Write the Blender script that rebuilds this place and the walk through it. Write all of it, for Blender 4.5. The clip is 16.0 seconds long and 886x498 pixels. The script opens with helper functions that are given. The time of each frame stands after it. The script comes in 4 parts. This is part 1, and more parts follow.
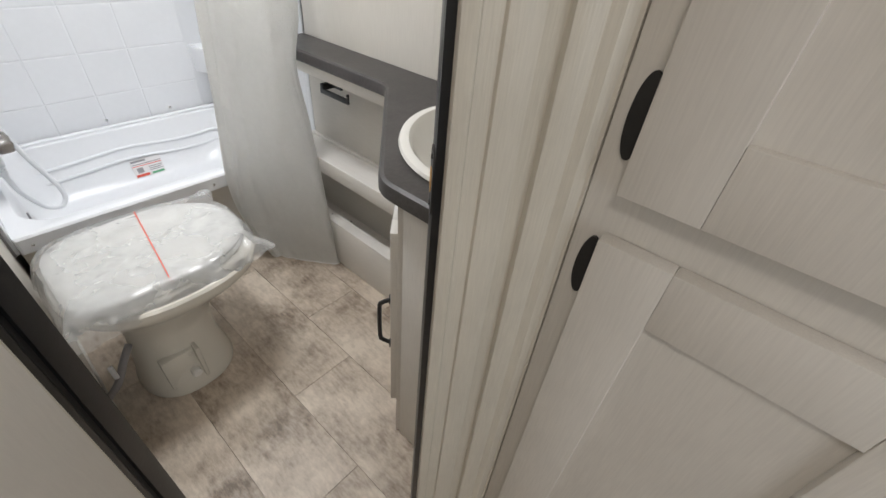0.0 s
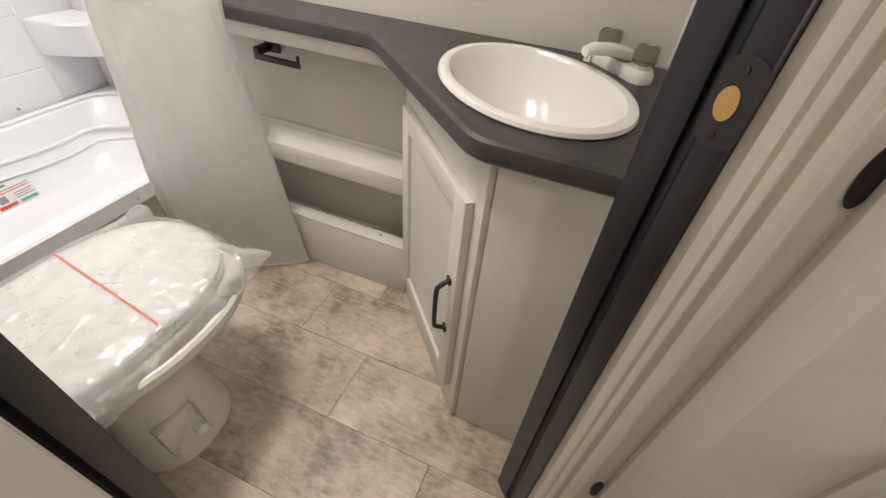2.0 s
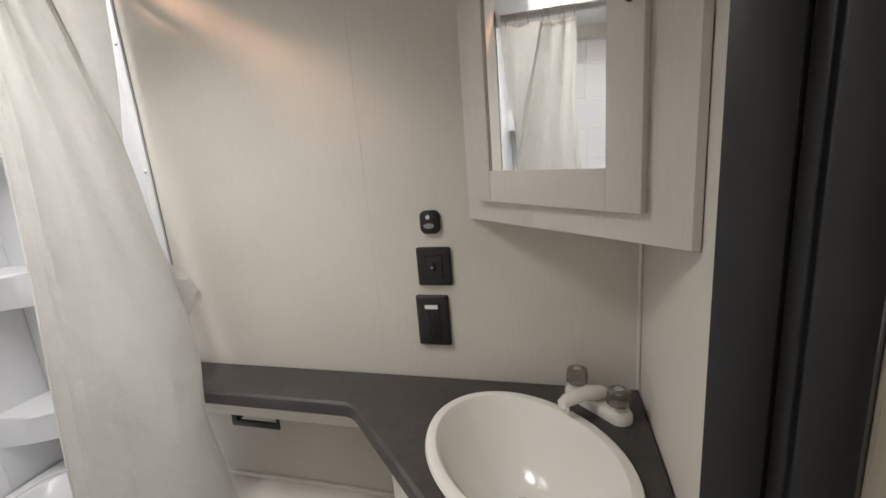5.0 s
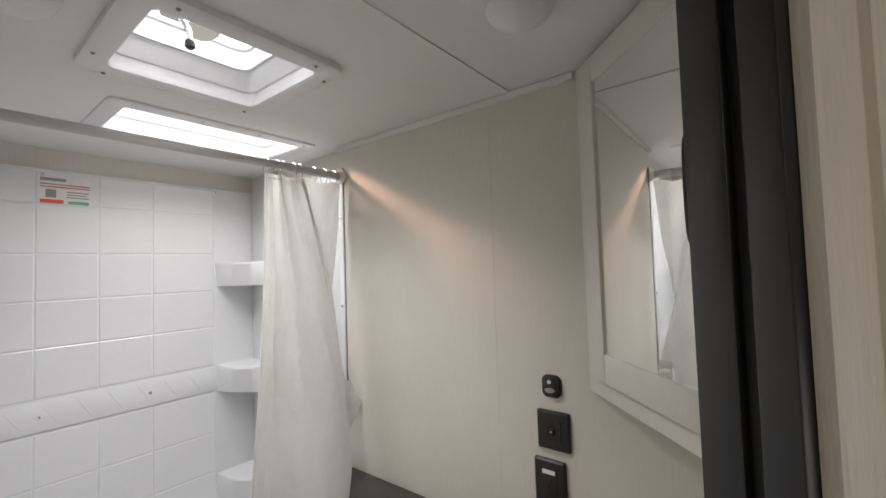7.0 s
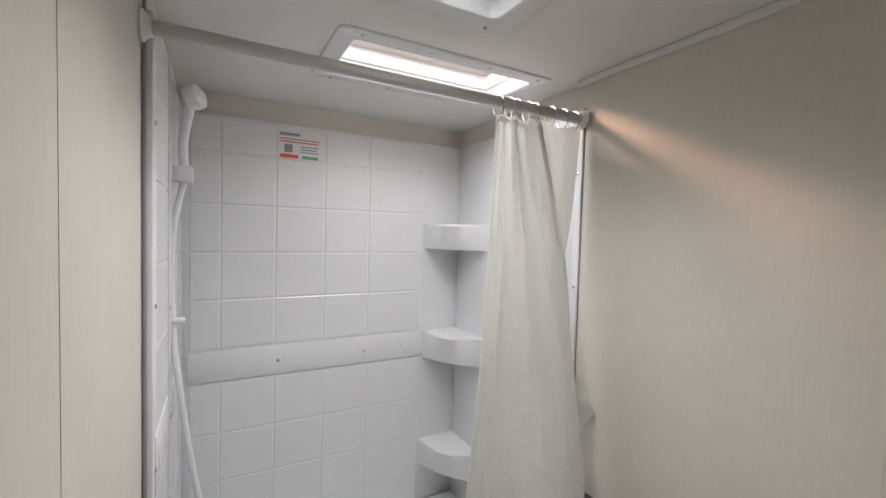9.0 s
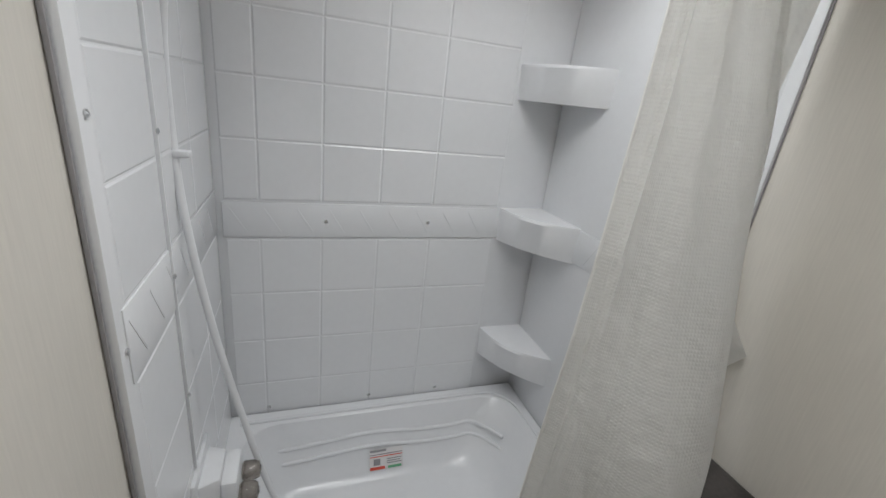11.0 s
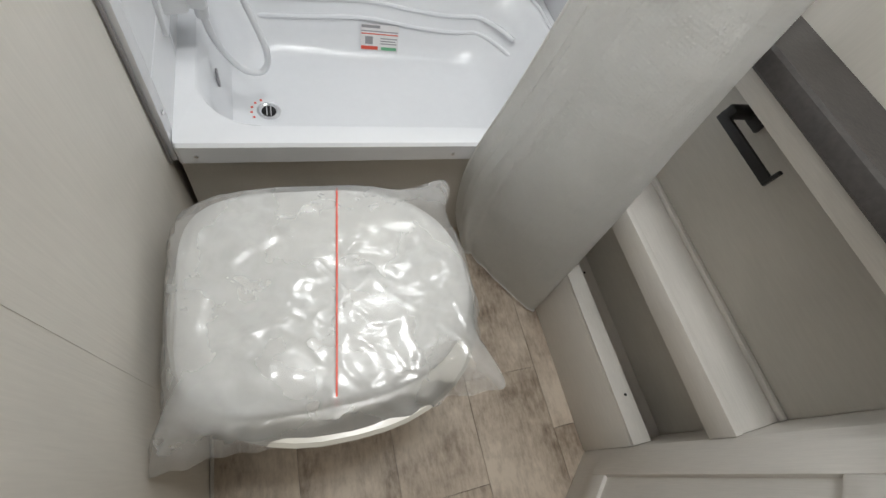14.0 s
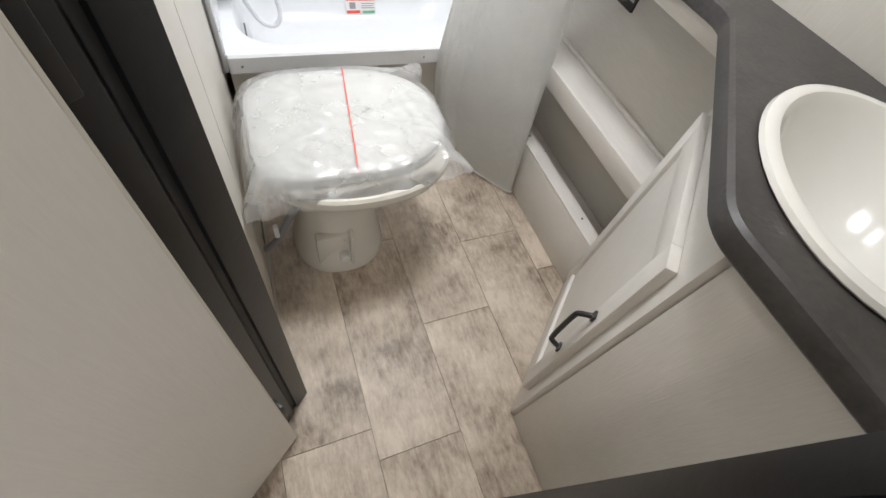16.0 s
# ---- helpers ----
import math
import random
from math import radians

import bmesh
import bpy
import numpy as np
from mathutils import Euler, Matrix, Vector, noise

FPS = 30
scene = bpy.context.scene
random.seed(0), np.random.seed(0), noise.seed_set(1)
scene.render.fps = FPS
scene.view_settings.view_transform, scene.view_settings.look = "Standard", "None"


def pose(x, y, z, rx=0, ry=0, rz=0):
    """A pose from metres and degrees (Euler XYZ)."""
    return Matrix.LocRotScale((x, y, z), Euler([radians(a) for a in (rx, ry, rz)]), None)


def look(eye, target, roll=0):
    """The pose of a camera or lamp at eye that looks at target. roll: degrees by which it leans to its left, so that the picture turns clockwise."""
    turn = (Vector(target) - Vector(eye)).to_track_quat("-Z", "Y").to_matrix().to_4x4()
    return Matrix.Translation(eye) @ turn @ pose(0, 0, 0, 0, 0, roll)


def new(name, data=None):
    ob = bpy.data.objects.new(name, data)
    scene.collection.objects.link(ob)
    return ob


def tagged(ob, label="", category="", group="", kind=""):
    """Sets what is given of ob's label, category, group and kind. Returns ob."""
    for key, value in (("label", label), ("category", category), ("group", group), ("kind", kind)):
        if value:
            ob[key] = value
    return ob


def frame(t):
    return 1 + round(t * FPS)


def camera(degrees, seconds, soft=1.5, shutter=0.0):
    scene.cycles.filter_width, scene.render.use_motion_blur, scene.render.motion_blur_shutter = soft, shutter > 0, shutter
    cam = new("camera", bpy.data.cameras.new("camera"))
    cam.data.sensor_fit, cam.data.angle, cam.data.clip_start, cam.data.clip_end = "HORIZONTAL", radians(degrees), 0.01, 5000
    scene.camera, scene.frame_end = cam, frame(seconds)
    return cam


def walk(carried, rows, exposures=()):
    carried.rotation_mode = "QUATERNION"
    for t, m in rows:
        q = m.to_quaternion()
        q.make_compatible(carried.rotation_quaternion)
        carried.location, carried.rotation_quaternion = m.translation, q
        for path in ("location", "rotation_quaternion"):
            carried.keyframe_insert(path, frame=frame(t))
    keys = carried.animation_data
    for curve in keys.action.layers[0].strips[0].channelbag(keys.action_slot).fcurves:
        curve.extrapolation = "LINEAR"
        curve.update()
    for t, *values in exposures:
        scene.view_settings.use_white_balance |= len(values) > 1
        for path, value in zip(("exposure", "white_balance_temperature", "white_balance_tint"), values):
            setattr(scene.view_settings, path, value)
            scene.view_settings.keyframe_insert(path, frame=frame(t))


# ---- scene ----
cam = camera(93.6, 16.0)
PATH = [
    (0, (-0.918, -0.224, 1.207), (0.31, 0.743, -0.041), 5.5),
    (0.5, (-0.966, -0.136, 1.168), (0.215, 0.748, -0.183), 5.9),
    (1, (-0.99, -0.055, 1.139), (0.24, 0.688, -0.252), 6.2),
    (1.5, (-1.028, 0.032, 1.12), (0.279, 0.641, -0.267), 5.8),
    (2, (-1.018, 0.109, 1.12), (0.38, 0.6, -0.224), 4.9),
    (2.5, (-0.994, 0.16, 1.144), (0.498, 0.611, -0.109), 2.6),
    (3, (-0.958, 0.192, 1.195), (0.626, 0.612, 0.049), 0.2),
    (3.5, (-0.914, 0.193, 1.256), (0.772, 0.615, 0.266), -1.8),
    (4, (-0.896, 0.186, 1.285), (0.875, 0.63, 0.468), -3.3),
    (4.5, (-0.898, 0.183, 1.327), (0.939, 0.641, 0.683), -4.4),
    (5, (-0.903, 0.167, 1.376), (0.976, 0.701, 0.944), -4.7),
    (7.5, (-0.965, 0.001, 1.539), (0.438, 1.422, 1.66), -0.4),
    (8, (-0.93, 0.084, 1.529), (0.291, 1.665, 1.624), 0.8),
    (8.5, (-0.918, 0.239, 1.546), (0.162, 1.922, 1.558), 1.2),
    (11, (-0.782, 0.708, 1.456), (-0.128, 2.473, 0.779), 6.7),
    (11.5, (-0.8, 0.743, 1.373), (-0.137, 2.397, 0.464), 9.9),
    (12, (-0.811, 0.752, 1.316), (-0.141, 2.265, 0.193), 13.2),
    (12.5, (-0.817, 0.739, 1.247), (-0.147, 2.082, -0.076), 17.2),
    (13, (-0.806, 0.722, 1.193), (-0.154, 1.877, -0.303), 21.0),
    (13.5, (-0.801, 0.692, 1.132), (-0.148, 1.678, -0.481), 25.1),
    (14, (-0.803, 0.655, 1.087), (-0.131, 1.475, -0.609), 29.4),
    (14.5, (-0.802, 0.579, 1.063), (-0.103, 1.276, -0.677), 32.4),
    (15, (-0.833, 0.458, 1.058), (-0.094, 1.114, -0.681), 32.5),
    (15.5, (-0.887, 0.277, 1.08), (-0.153, 0.967, -0.648), 28.0),
    (16, (-0.915, 0.13, 1.128), (-0.275, 1.067, -0.518), 17.2),
]
EXPOSURES = [(0.0, 0.7, 6500, 10), (0.6, 0.85, 7200, 14), (2.5, 0.85, 7200, 14), (4.0, 0.65, 7100, 14), (5.2, 0.15, 6900, 12), (7.4, 0.02, 6800, 12), (8.7, -0.12, 6800, 12), (10.8, -0.45, 6600, 9),
             (11.5, -0.35, 6600, 9), (12.5, 0.0, 6700, 8), (13.5, 0.18, 6700, 8), (14.5, 0.42, 6500, 9), (15.3, 0.8, 6600, 11), (16.0, 0.95, 6500, 10)]
walk(cam, [(t, look(eye, target, roll)) for t, eye, target, roll in PATH], EXPOSURES)

# ---- world, sun and large lights ----
world = bpy.data.worlds.new("sky")
scene.world = world
world.use_nodes = True
wn = world.node_tree
sky = wn.nodes.new("ShaderNodeTexSky")
sky.sky_type, sky.sun_disc = "NISHITA", False
sky.sun_elevation, sky.sun_rotation = radians(28), radians(-35)
wn.links.new(sky.outputs[0], wn.nodes["Background"].inputs[0])
wn.nodes["Background"].inputs[1].default_value = 0.1


def lamp(name, kind, energy, m, color=(1, 1, 1), **more):
    data = bpy.data.lights.new(name, kind)
    data.energy, data.color = energy, color
    for key, value in more.items():
        if key == "shape":
            data.shape = value
        elif key == "size":
            data.size = value
        elif key == "size_y":
            data.size_y = value
        elif key == "angle":
            data.angle = value
        elif key == "spread":
            data.spread = value
        elif key == "radius":
            data.shadow_soft_size = value
    ob = new(name, data)
    ob.matrix_world = m
    return ob


lamp("sun", "SUN", 4.4, look((-1, 2.8, 3.0), (0, 1.4, 2.1)), (1.0, 0.53, 0.32), angle=radians(11))
# daylight leaving the two roof openings, narrowed by their shafts, and the bright panes above them
lamp("skylight_daylight", "AREA", 2.9, pose(-0.3725, 1.435, 1.984), (0.95, 0.98, 1.0), shape="RECTANGLE", size=0.48, size_y=0.21, spread=radians(150))
lamp("roof_vent_daylight", "AREA", 3.5, pose(-0.57, 0.9275, 1.984), (0.97, 0.985, 1.0), shape="RECTANGLE", size=0.26, size_y=0.25, spread=radians(124))
lamp("skylight_pane_glow", "AREA", 0.8, pose(-0.3725, 1.435, 2.062), (0.95, 0.98, 1.0), shape="RECTANGLE", size=0.50, size_y=0.22)
lamp("roof_vent_lid_glow", "AREA", 1.15, pose(-0.57, 0.9275, 2.150), (0.97, 0.985, 1.0), shape="RECTANGLE", size=0.24, size_y=0.22)
# unseen ceiling fill, added to bring warm light into the hall
lamp("hall_fill_light", "AREA", 2.0, pose(-1.28, -0.42, 1.93), (1.0, 0.91, 0.82), shape="DISK", size=0.16)
lamp("hall_window_daylight", "AREA", 3.0, look((-1.1, -1.36, 1.1), (-0.95, 0.2, 0.9)), (0.92, 0.96, 1.0), shape="RECTANGLE", size=0.6, size_y=0.5)


# ---- materials ----
def mat(name, color, rough=0.5, metal=0.0, vary=0.06, scale=6.0, bump=0.0, bump_scale=80.0, stretch=(1, 1, 1), coat=0.0,
        transmit=0.0, rand=0.0, dark=None, spec=0.5):
    """A surface with grain, larger stains, fine relief and, for pieces, a shade of its own."""
    m = bpy.data.materials.new(name)
    m.use_nodes = True
    nt = m.node_tree
    b = nt.nodes["Principled BSDF"]
    b.inputs["Roughness"].default_value, b.inputs["Metallic"].default_value = rough, metal
    b.inputs["Coat Weight"].default_value, b.inputs["Transmission Weight"].default_value = coat, transmit
    b.inputs["Specular IOR Level"].default_value = spec
    co = nt.nodes.new("ShaderNodeTexCoord")
    mp = nt.nodes.new("ShaderNodeMapping")
    mp.inputs["Scale"].default_value = stretch
    nt.links.new(co.outputs["Object"], mp.inputs[0])
    fine = nt.nodes.new("ShaderNodeTexNoise")
    fine.inputs["Scale"].default_value, fine.inputs["Detail"].default_value = scale * 9, 5
    large = nt.nodes.new("ShaderNodeTexNoise")
    large.inputs["Scale"].default_value, large.inputs["Detail"].default_value = scale, 4
    nt.links.new(mp.outputs[0], fine.inputs[0])
    nt.links.new(co.outputs["Object"], large.inputs[0])
    add = nt.nodes.new("ShaderNodeMath")
    add.operation = "ADD"
    nt.links.new(fine.outputs[0], add.inputs[0])
    nt.links.new(large.outputs[0], add.inputs[1])
    last = add.outputs[0]
    if rand:
        info = nt.nodes.new("ShaderNodeObjectInfo")
        mul = nt.nodes.new("ShaderNodeMath")
        mul.operation, mul.inputs[1].default_value, mul.inputs[2].default_value = "MULTIPLY_ADD", rand, -rand / 2
        nt.links.new(info.outputs["Random"], mul.inputs[0])
        plus = nt.nodes.new("ShaderNodeMath")
        plus.operation = "ADD"
        nt.links.new(last, plus.inputs[0])
        nt.links.new(mul.outputs[0], plus.inputs[1])
        last = plus.outputs[0]
    ramp = nt.nodes.new("ShaderNodeMapRange")
    ramp.inputs["From Min"].default_value, ramp.inputs["From Max"].default_value = 0.65, 1.35
    nt.links.new(last, ramp.inputs["Value"])
    mix = nt.nodes.new("ShaderNodeMix")
    mix.data_type = "RGBA"
    low = dark or tuple(c * (1 - vary) for c in color)
    high = color if dark else tuple(min(1, c * (1 + vary)) for c in color)
    mix.inputs[6].default_value, mix.inputs[7].default_value = (*low, 1), (*high, 1)
    nt.links.new(ramp.outputs[0], mix.inputs[0])
    nt.links.new(mix.outputs[2], b.inputs["Base Color"])
    if bump:
        grain = nt.nodes.new("ShaderNodeTexNoise")
        grain.inputs["Scale"].default_value, grain.inputs["Detail"].default_value = bump_scale, 3
        nt.links.new(mp.outputs[0], grain.inputs[0])
        bp = nt.nodes.new("ShaderNodeBump")
        bp.inputs["Strength"].default_value, bp.inputs["Distance"].default_value = bump, 0.002
        nt.links.new(grain.outputs[0], bp.inputs["Height"])
        nt.links.new(bp.outputs[0], b.inputs["Normal"])
    return m


WALL = mat("linen_vinyl_wall", (0.70, 0.665, 0.605), 0.55, vary=0.05, scale=5, bump=0.11, bump_scale=60, stretch=(6, 6, 0.35))
CEIL = mat("white_ceiling_panel", (0.80, 0.795, 0.78), 0.6, vary=0.02, scale=4, bump=0.1, bump_scale=120)
SHELL = mat("white_abs_plastic", (0.82, 0.83, 0.85), 0.22, vary=0.015, scale=5, bump=0.03, bump_scale=30)
SHELL_SATIN = mat("white_satin_plastic", (0.80, 0.81, 0.83), 0.38, vary=0.02, scale=5, bump=0.05, bump_scale=40)
COUNTER = mat("charcoal_laminate", (0.070, 0.063, 0.060), 0.42, scale=14, dark=(0.036, 0.032, 0.031), bump=0.15, bump_scale=150)
WOOD = mat("whitewashed_woodgrain", (0.70, 0.67, 0.625), 0.48, vary=0.07, scale=6, bump=0.14, bump_scale=45, stretch=(9, 9, 0.5))
WOOD_H = mat("whitewashed_woodgrain_level", (0.70, 0.67, 0.625), 0.48, vary=0.07, scale=6, bump=0.2, bump_scale=45, stretch=(9, 0.5, 9))
BEIGE = mat("beige_panel", (0.57, 0.54, 0.49), 0.55, vary=0.05, scale=5, bump=0.15, bump_scale=70, stretch=(5, 0.6, 5))
DOORM = mat("beige_door_skin", (0.76, 0.73, 0.68), 0.5, vary=0.03, scale=5, bump=0.12, bump_scale=70, stretch=(5, 5, 0.5))
JAMB = mat("black_vinyl_jamb", (0.010, 0.0105, 0.0125), 0.38, spec=0.5, vary=0.2, scale=10, bump=0.12, bump_scale=90)
BLACK = mat("black_plastic", (0.018, 0.018, 0.019), 0.35, vary=0.15, scale=20, bump=0.08, bump_scale=200)
IRON = mat("black_powder_coat", (0.015, 0.014, 0.014), 0.42, vary=0.2, scale=20)
CREAM = mat("cream_trim_wood", (0.66, 0.625, 0.55), 0.42, vary=0.08, scale=8, bump=0.25, bump_scale=50, stretch=(9, 9, 0.4))
BONE = mat("bone_ceramic", (0.66, 0.63, 0.56), 0.24, vary=0.015, scale=5, coat=0.1)
SINKW = mat("white_gloss_sink", (0.83, 0.81, 0.76), 0.15, vary=0.01, scale=5, coat=0.3)
LIDW = mat("white_lid_plastic", (0.72, 0.71, 0.68), 0.3, vary=0.02, scale=5)
CHROME = mat("chrome", (0.75, 0.75, 0.76), 0.12, 1.0, vary=0.03)
MIRROR = mat("mirror_silver", (0.88, 0.89, 0.88), 0.02, 1.0, vary=0.005)
SMOKE = mat("smoked_acrylic", (0.42, 0.38, 0.34), 0.08, vary=0.1, scale=60, transmit=0.8)
FLOORM = mat("floor_joint", (0.20, 0.165, 0.135), 0.8)
RED = mat("red_print", (0.75, 0.10, 0.06), 0.5)
GREEN = mat("green_print", (0.15, 0.45, 0.25), 0.5)
GREY = mat("grey_print", (0.30, 0.29, 0.30), 0.5)
PAPER = mat("white_label", (0.80, 0.78, 0.78), 0.45)
BRASSY = mat("raw_wood_core", (0.62, 0.36, 0.13), 0.7, vary=0.15, scale=40)
# greyer than the white rod, so its colour carries the underside shade
ROD = mat("white_steel_toned_for_shade", (0.55, 0.55, 0.55), 0.32, vary=0.03, scale=10)
DARK = mat("dark_hole", (0.01, 0.01, 0.01), 0.8)


def floor_tile_material():
    m = mat("weathered_vinyl_tile", (0.40, 0.33, 0.27), 0.45, scale=7, dark=(0.30, 0.24, 0.19), bump=0.2, bump_scale=50, stretch=(7, 0.7, 1), rand=0.25)
    nt = m.node_tree
    b = nt.nodes["Principled BSDF"]
    geo = nt.nodes.new("ShaderNodeNewGeometry")
    info = nt.nodes.new("ShaderNodeObjectInfo")
    add = nt.nodes.new("ShaderNodeVectorMath")
    add.operation = "ADD"
    scl = nt.nodes.new("ShaderNodeMath")
    scl.operation, scl.inputs[1].default_value = "MULTIPLY", 17.0
    nt.links.new(info.outputs["Random"], scl.inputs[0])
    nt.links.new(geo.outputs["Position"], add.inputs[0])
    nt.links.new(scl.outputs[0], add.inputs[1])
    cloud = nt.nodes.new("ShaderNodeTexNoise")
    cloud.inputs["Scale"].default_value, cloud.inputs["Detail"].default_value, cloud.inputs["Roughness"].default_value = 5.5, 6, 0.62
    nt.links.new(add.outputs[0], cloud.inputs[0])
    mp = nt.nodes.new("ShaderNodeMapping")
    mp.inputs["Scale"].default_value = (46, 14, 1)
    nt.links.new(add.outputs[0], mp.inputs[0])
    grain = nt.nodes.new("ShaderNodeTexNoise")
    grain.inputs["Scale"].default_value, grain.inputs["Detail"].default_value, grain.inputs["Roughness"].default_value = 1.6, 6, 0.7
    nt.links.new(mp.outputs[0], grain.inputs[0])
    both = nt.nodes.new("ShaderNodeMath")
    both.operation, both.inputs[1].default_value = "MULTIPLY_ADD", 0.56
    nt.links.new(grain.outputs[0], both.inputs[0])
    nt.links.new(cloud.outputs[0], both.inputs[2])
    ramp = nt.nodes.new("ShaderNodeValToRGB")
    e = ramp.color_ramp.elements
    e[0].position, e[0].color = 0.56, (0.175, 0.130, 0.094, 1)
    e[1].position, e[1].color = 0.94, (0.64, 0.55, 0.45, 1)
    mid = e.new(0.73)
    mid.color = (0.42, 0.345, 0.272, 1)
    nt.links.new(both.outputs[0], ramp.inputs[0])
    nt.links.new(ramp.outputs[0], b.inputs["Base Color"])
    return m


TILE = floor_tile_material()


def cloth_material():
    """Thin embossed curtain cloth that lets a part of the light through."""
    m = mat("waffle_vinyl_curtain", (0.90, 0.895, 0.875), 0.5, vary=0.03, scale=5)
    nt = m.node_tree
    b = nt.nodes["Principled BSDF"]
    uv = nt.nodes.new("ShaderNodeTexCoord")
    mp = nt.nodes.new("ShaderNodeMapping")
    mp.inputs["Scale"].default_value = (1, 1, 1)
    nt.links.new(uv.outputs["UV"], mp.inputs[0])
    w1, w2 = nt.nodes.new("ShaderNodeTexWave"), nt.nodes.new("ShaderNodeTexWave")
    w1.bands_direction, w2.bands_direction = "X", "Y"
    for w in (w1, w2):
        w.inputs["Scale"].default_value, w.inputs["Distortion"].default_value = 50, 0.3
        nt.links.new(mp.outputs[0], w.inputs[0])
    mul = nt.nodes.new("ShaderNodeMath")
    mul.operation = "MULTIPLY"
    nt.links.new(w1.outputs["Fac"], mul.inputs[0])
    nt.links.new(w2.outputs["Fac"], mul.inputs[1])
    wr = nt.nodes.new("ShaderNodeTexNoise")
    wr.inputs["Scale"].default_value, wr.inputs["Detail"].default_value = 14, 4
    nt.links.new(uv.outputs["Object"], wr.inputs[0])
    b2 = nt.nodes.new("ShaderNodeBump")
    b2.inputs["Strength"].default_value, b2.inputs["Distance"].default_value = 0.55, 0.022
    nt.links.new(wr.outputs[0], b2.inputs["Height"])
    b1 = nt.nodes.new("ShaderNodeBump")
    b1.inputs["Strength"].default_value, b1.inputs["Distance"].default_value = 0.42, 0.0020
    nt.links.new(mul.outputs[0], b1.inputs["Height"])
    nt.links.new(b2.outputs[0], b1.inputs["Normal"])
    nt.links.new(b1.outputs[0], b.inputs["Normal"])
    tr = nt.nodes.new("ShaderNodeBsdfTranslucent")
    tr.inputs[0].default_value = (0.90, 0.89, 0.86, 1)
    nt.links.new(b2.outputs[0], tr.inputs["Normal"])
    mx = nt.nodes.new("ShaderNodeMixShader")
    mx.inputs[0].default_value = 0.34
    nt.links.new(b.outputs[0], mx.inputs[1])
    nt.links.new(tr.outputs[0], mx.inputs[2])
    nt.links.new(mx.outputs[0], nt.nodes["Material Output"].inputs[0])
    return m


def film_material():
    """Clear crumpled plastic film: see-through, slightly milky, with sharp creases and gloss."""
    m = bpy.data.materials.new("clear_plastic_film")
    m.use_nodes = True
    nt = m.node_tree
    nt.nodes.remove(nt.nodes["Principled BSDF"])
    co = nt.nodes.new("ShaderNodeTexCoord")
    warp = nt.nodes.new("ShaderNodeTexNoise")
    warp.inputs["Scale"].default_value, warp.inputs["Detail"].default_value = 7, 4
    nt.links.new(co.outputs["Object"], warp.inputs[0])
    off = nt.nodes.new("ShaderNodeVectorMath")
    off.operation, off.inputs[1].default_value = "MULTIPLY_ADD", (0.14, 0.14, 0.03)
    nt.links.new(warp.outputs["Color"], off.inputs[0])
    nt.links.new(co.outputs["Object"], off.inputs[2])
    normal = None
    for size, turn, depth in ((3.2, 28, 0.0034), (5.5, -55, 0.0018), (2.0, 80, 0.004)):
        mp = nt.nodes.new("ShaderNodeMapping")
        mp.inputs["Rotation"].default_value = (0, 0, radians(turn))
        nt.links.new(co.outputs["Object"], mp.inputs[0])
        w = nt.nodes.new("ShaderNodeTexWave")
        w.inputs["Scale"].default_value, w.inputs["Distortion"].default_value = size, 9.0
        w.inputs["Detail"].default_value, w.inputs["Detail Scale"].default_value = 2.0, 1.6
        nt.links.new(mp.outputs[0], w.inputs[0])
        sharp = nt.nodes.new("ShaderNodeMath")
        sharp.operation, sharp.inputs[1].default_value = "POWER", 3.0
        nt.links.new(w.outputs["Fac"], sharp.inputs[0])
        bp = nt.nodes.new("ShaderNodeBump")
        bp.inputs["Strength"].default_value, bp.inputs["Distance"].default_value = 0.7, depth
        nt.links.new(sharp.outputs[0], bp.inputs["Height"])
        if normal:
            nt.links.new(normal, bp.inputs["Normal"])
        normal = bp.outputs[0]
    clear, milk, gloss = nt.nodes.new("ShaderNodeBsdfTransparent"), nt.nodes.new("ShaderNodeBsdfDiffuse"), nt.nodes.new("ShaderNodeBsdfGlossy")
    milk.inputs["Color"].default_value, gloss.inputs["Roughness"].default_value = (0.80, 0.80, 0.79, 1), 0.18
    nt.links.new(normal, milk.inputs["Normal"])
    nt.links.new(normal, gloss.inputs["Normal"])
    haze = nt.nodes.new("ShaderNodeTexNoise")
    haze.inputs["Scale"].default_value, haze.inputs["Detail"].default_value = 9, 4
    nt.links.new(off.outputs[0], haze.inputs[0])
    mr = nt.nodes.new("ShaderNodeMapRange")
    mr.inputs["From Min"].default_value, mr.inputs["From Max"].default_value = 0.3, 0.7
    mr.inputs["To Min"].default_value, mr.inputs["To Max"].default_value = 0.18, 0.44
    nt.links.new(haze.outputs[0], mr.inputs[0])
    body = nt.nodes.new("ShaderNodeMixShader")
    nt.links.new(mr.outputs[0], body.inputs[0])
    nt.links.new(clear.outputs[0], body.inputs[1])
    nt.links.new(milk.outputs[0], body.inputs[2])
    fr = nt.nodes.new("ShaderNodeFresnel")
    fr.inputs["IOR"].default_value = 1.6
    nt.links.new(normal, fr.inputs["Normal"])
    mx = nt.nodes.new("ShaderNodeMixShader")
    nt.links.new(fr.outputs[0], mx.inputs[0])
    nt.links.new(body.outputs[0], mx.inputs[1])
    nt.links.new(gloss.outputs[0], mx.inputs[2])
    nt.links.new(mx.outputs[0], nt.nodes["Material Output"].inputs[0])
    return m


CLOTH, FILM = cloth_material(), film_material()


# ---- mesh helpers ----
def thing(name, label, category, group="", kind="", at=(0, 0, 0)):
    ob = new(name)
    ob.location = at
    ob.empty_display_size = 0.05
    return tagged(ob, label, category, group, kind)


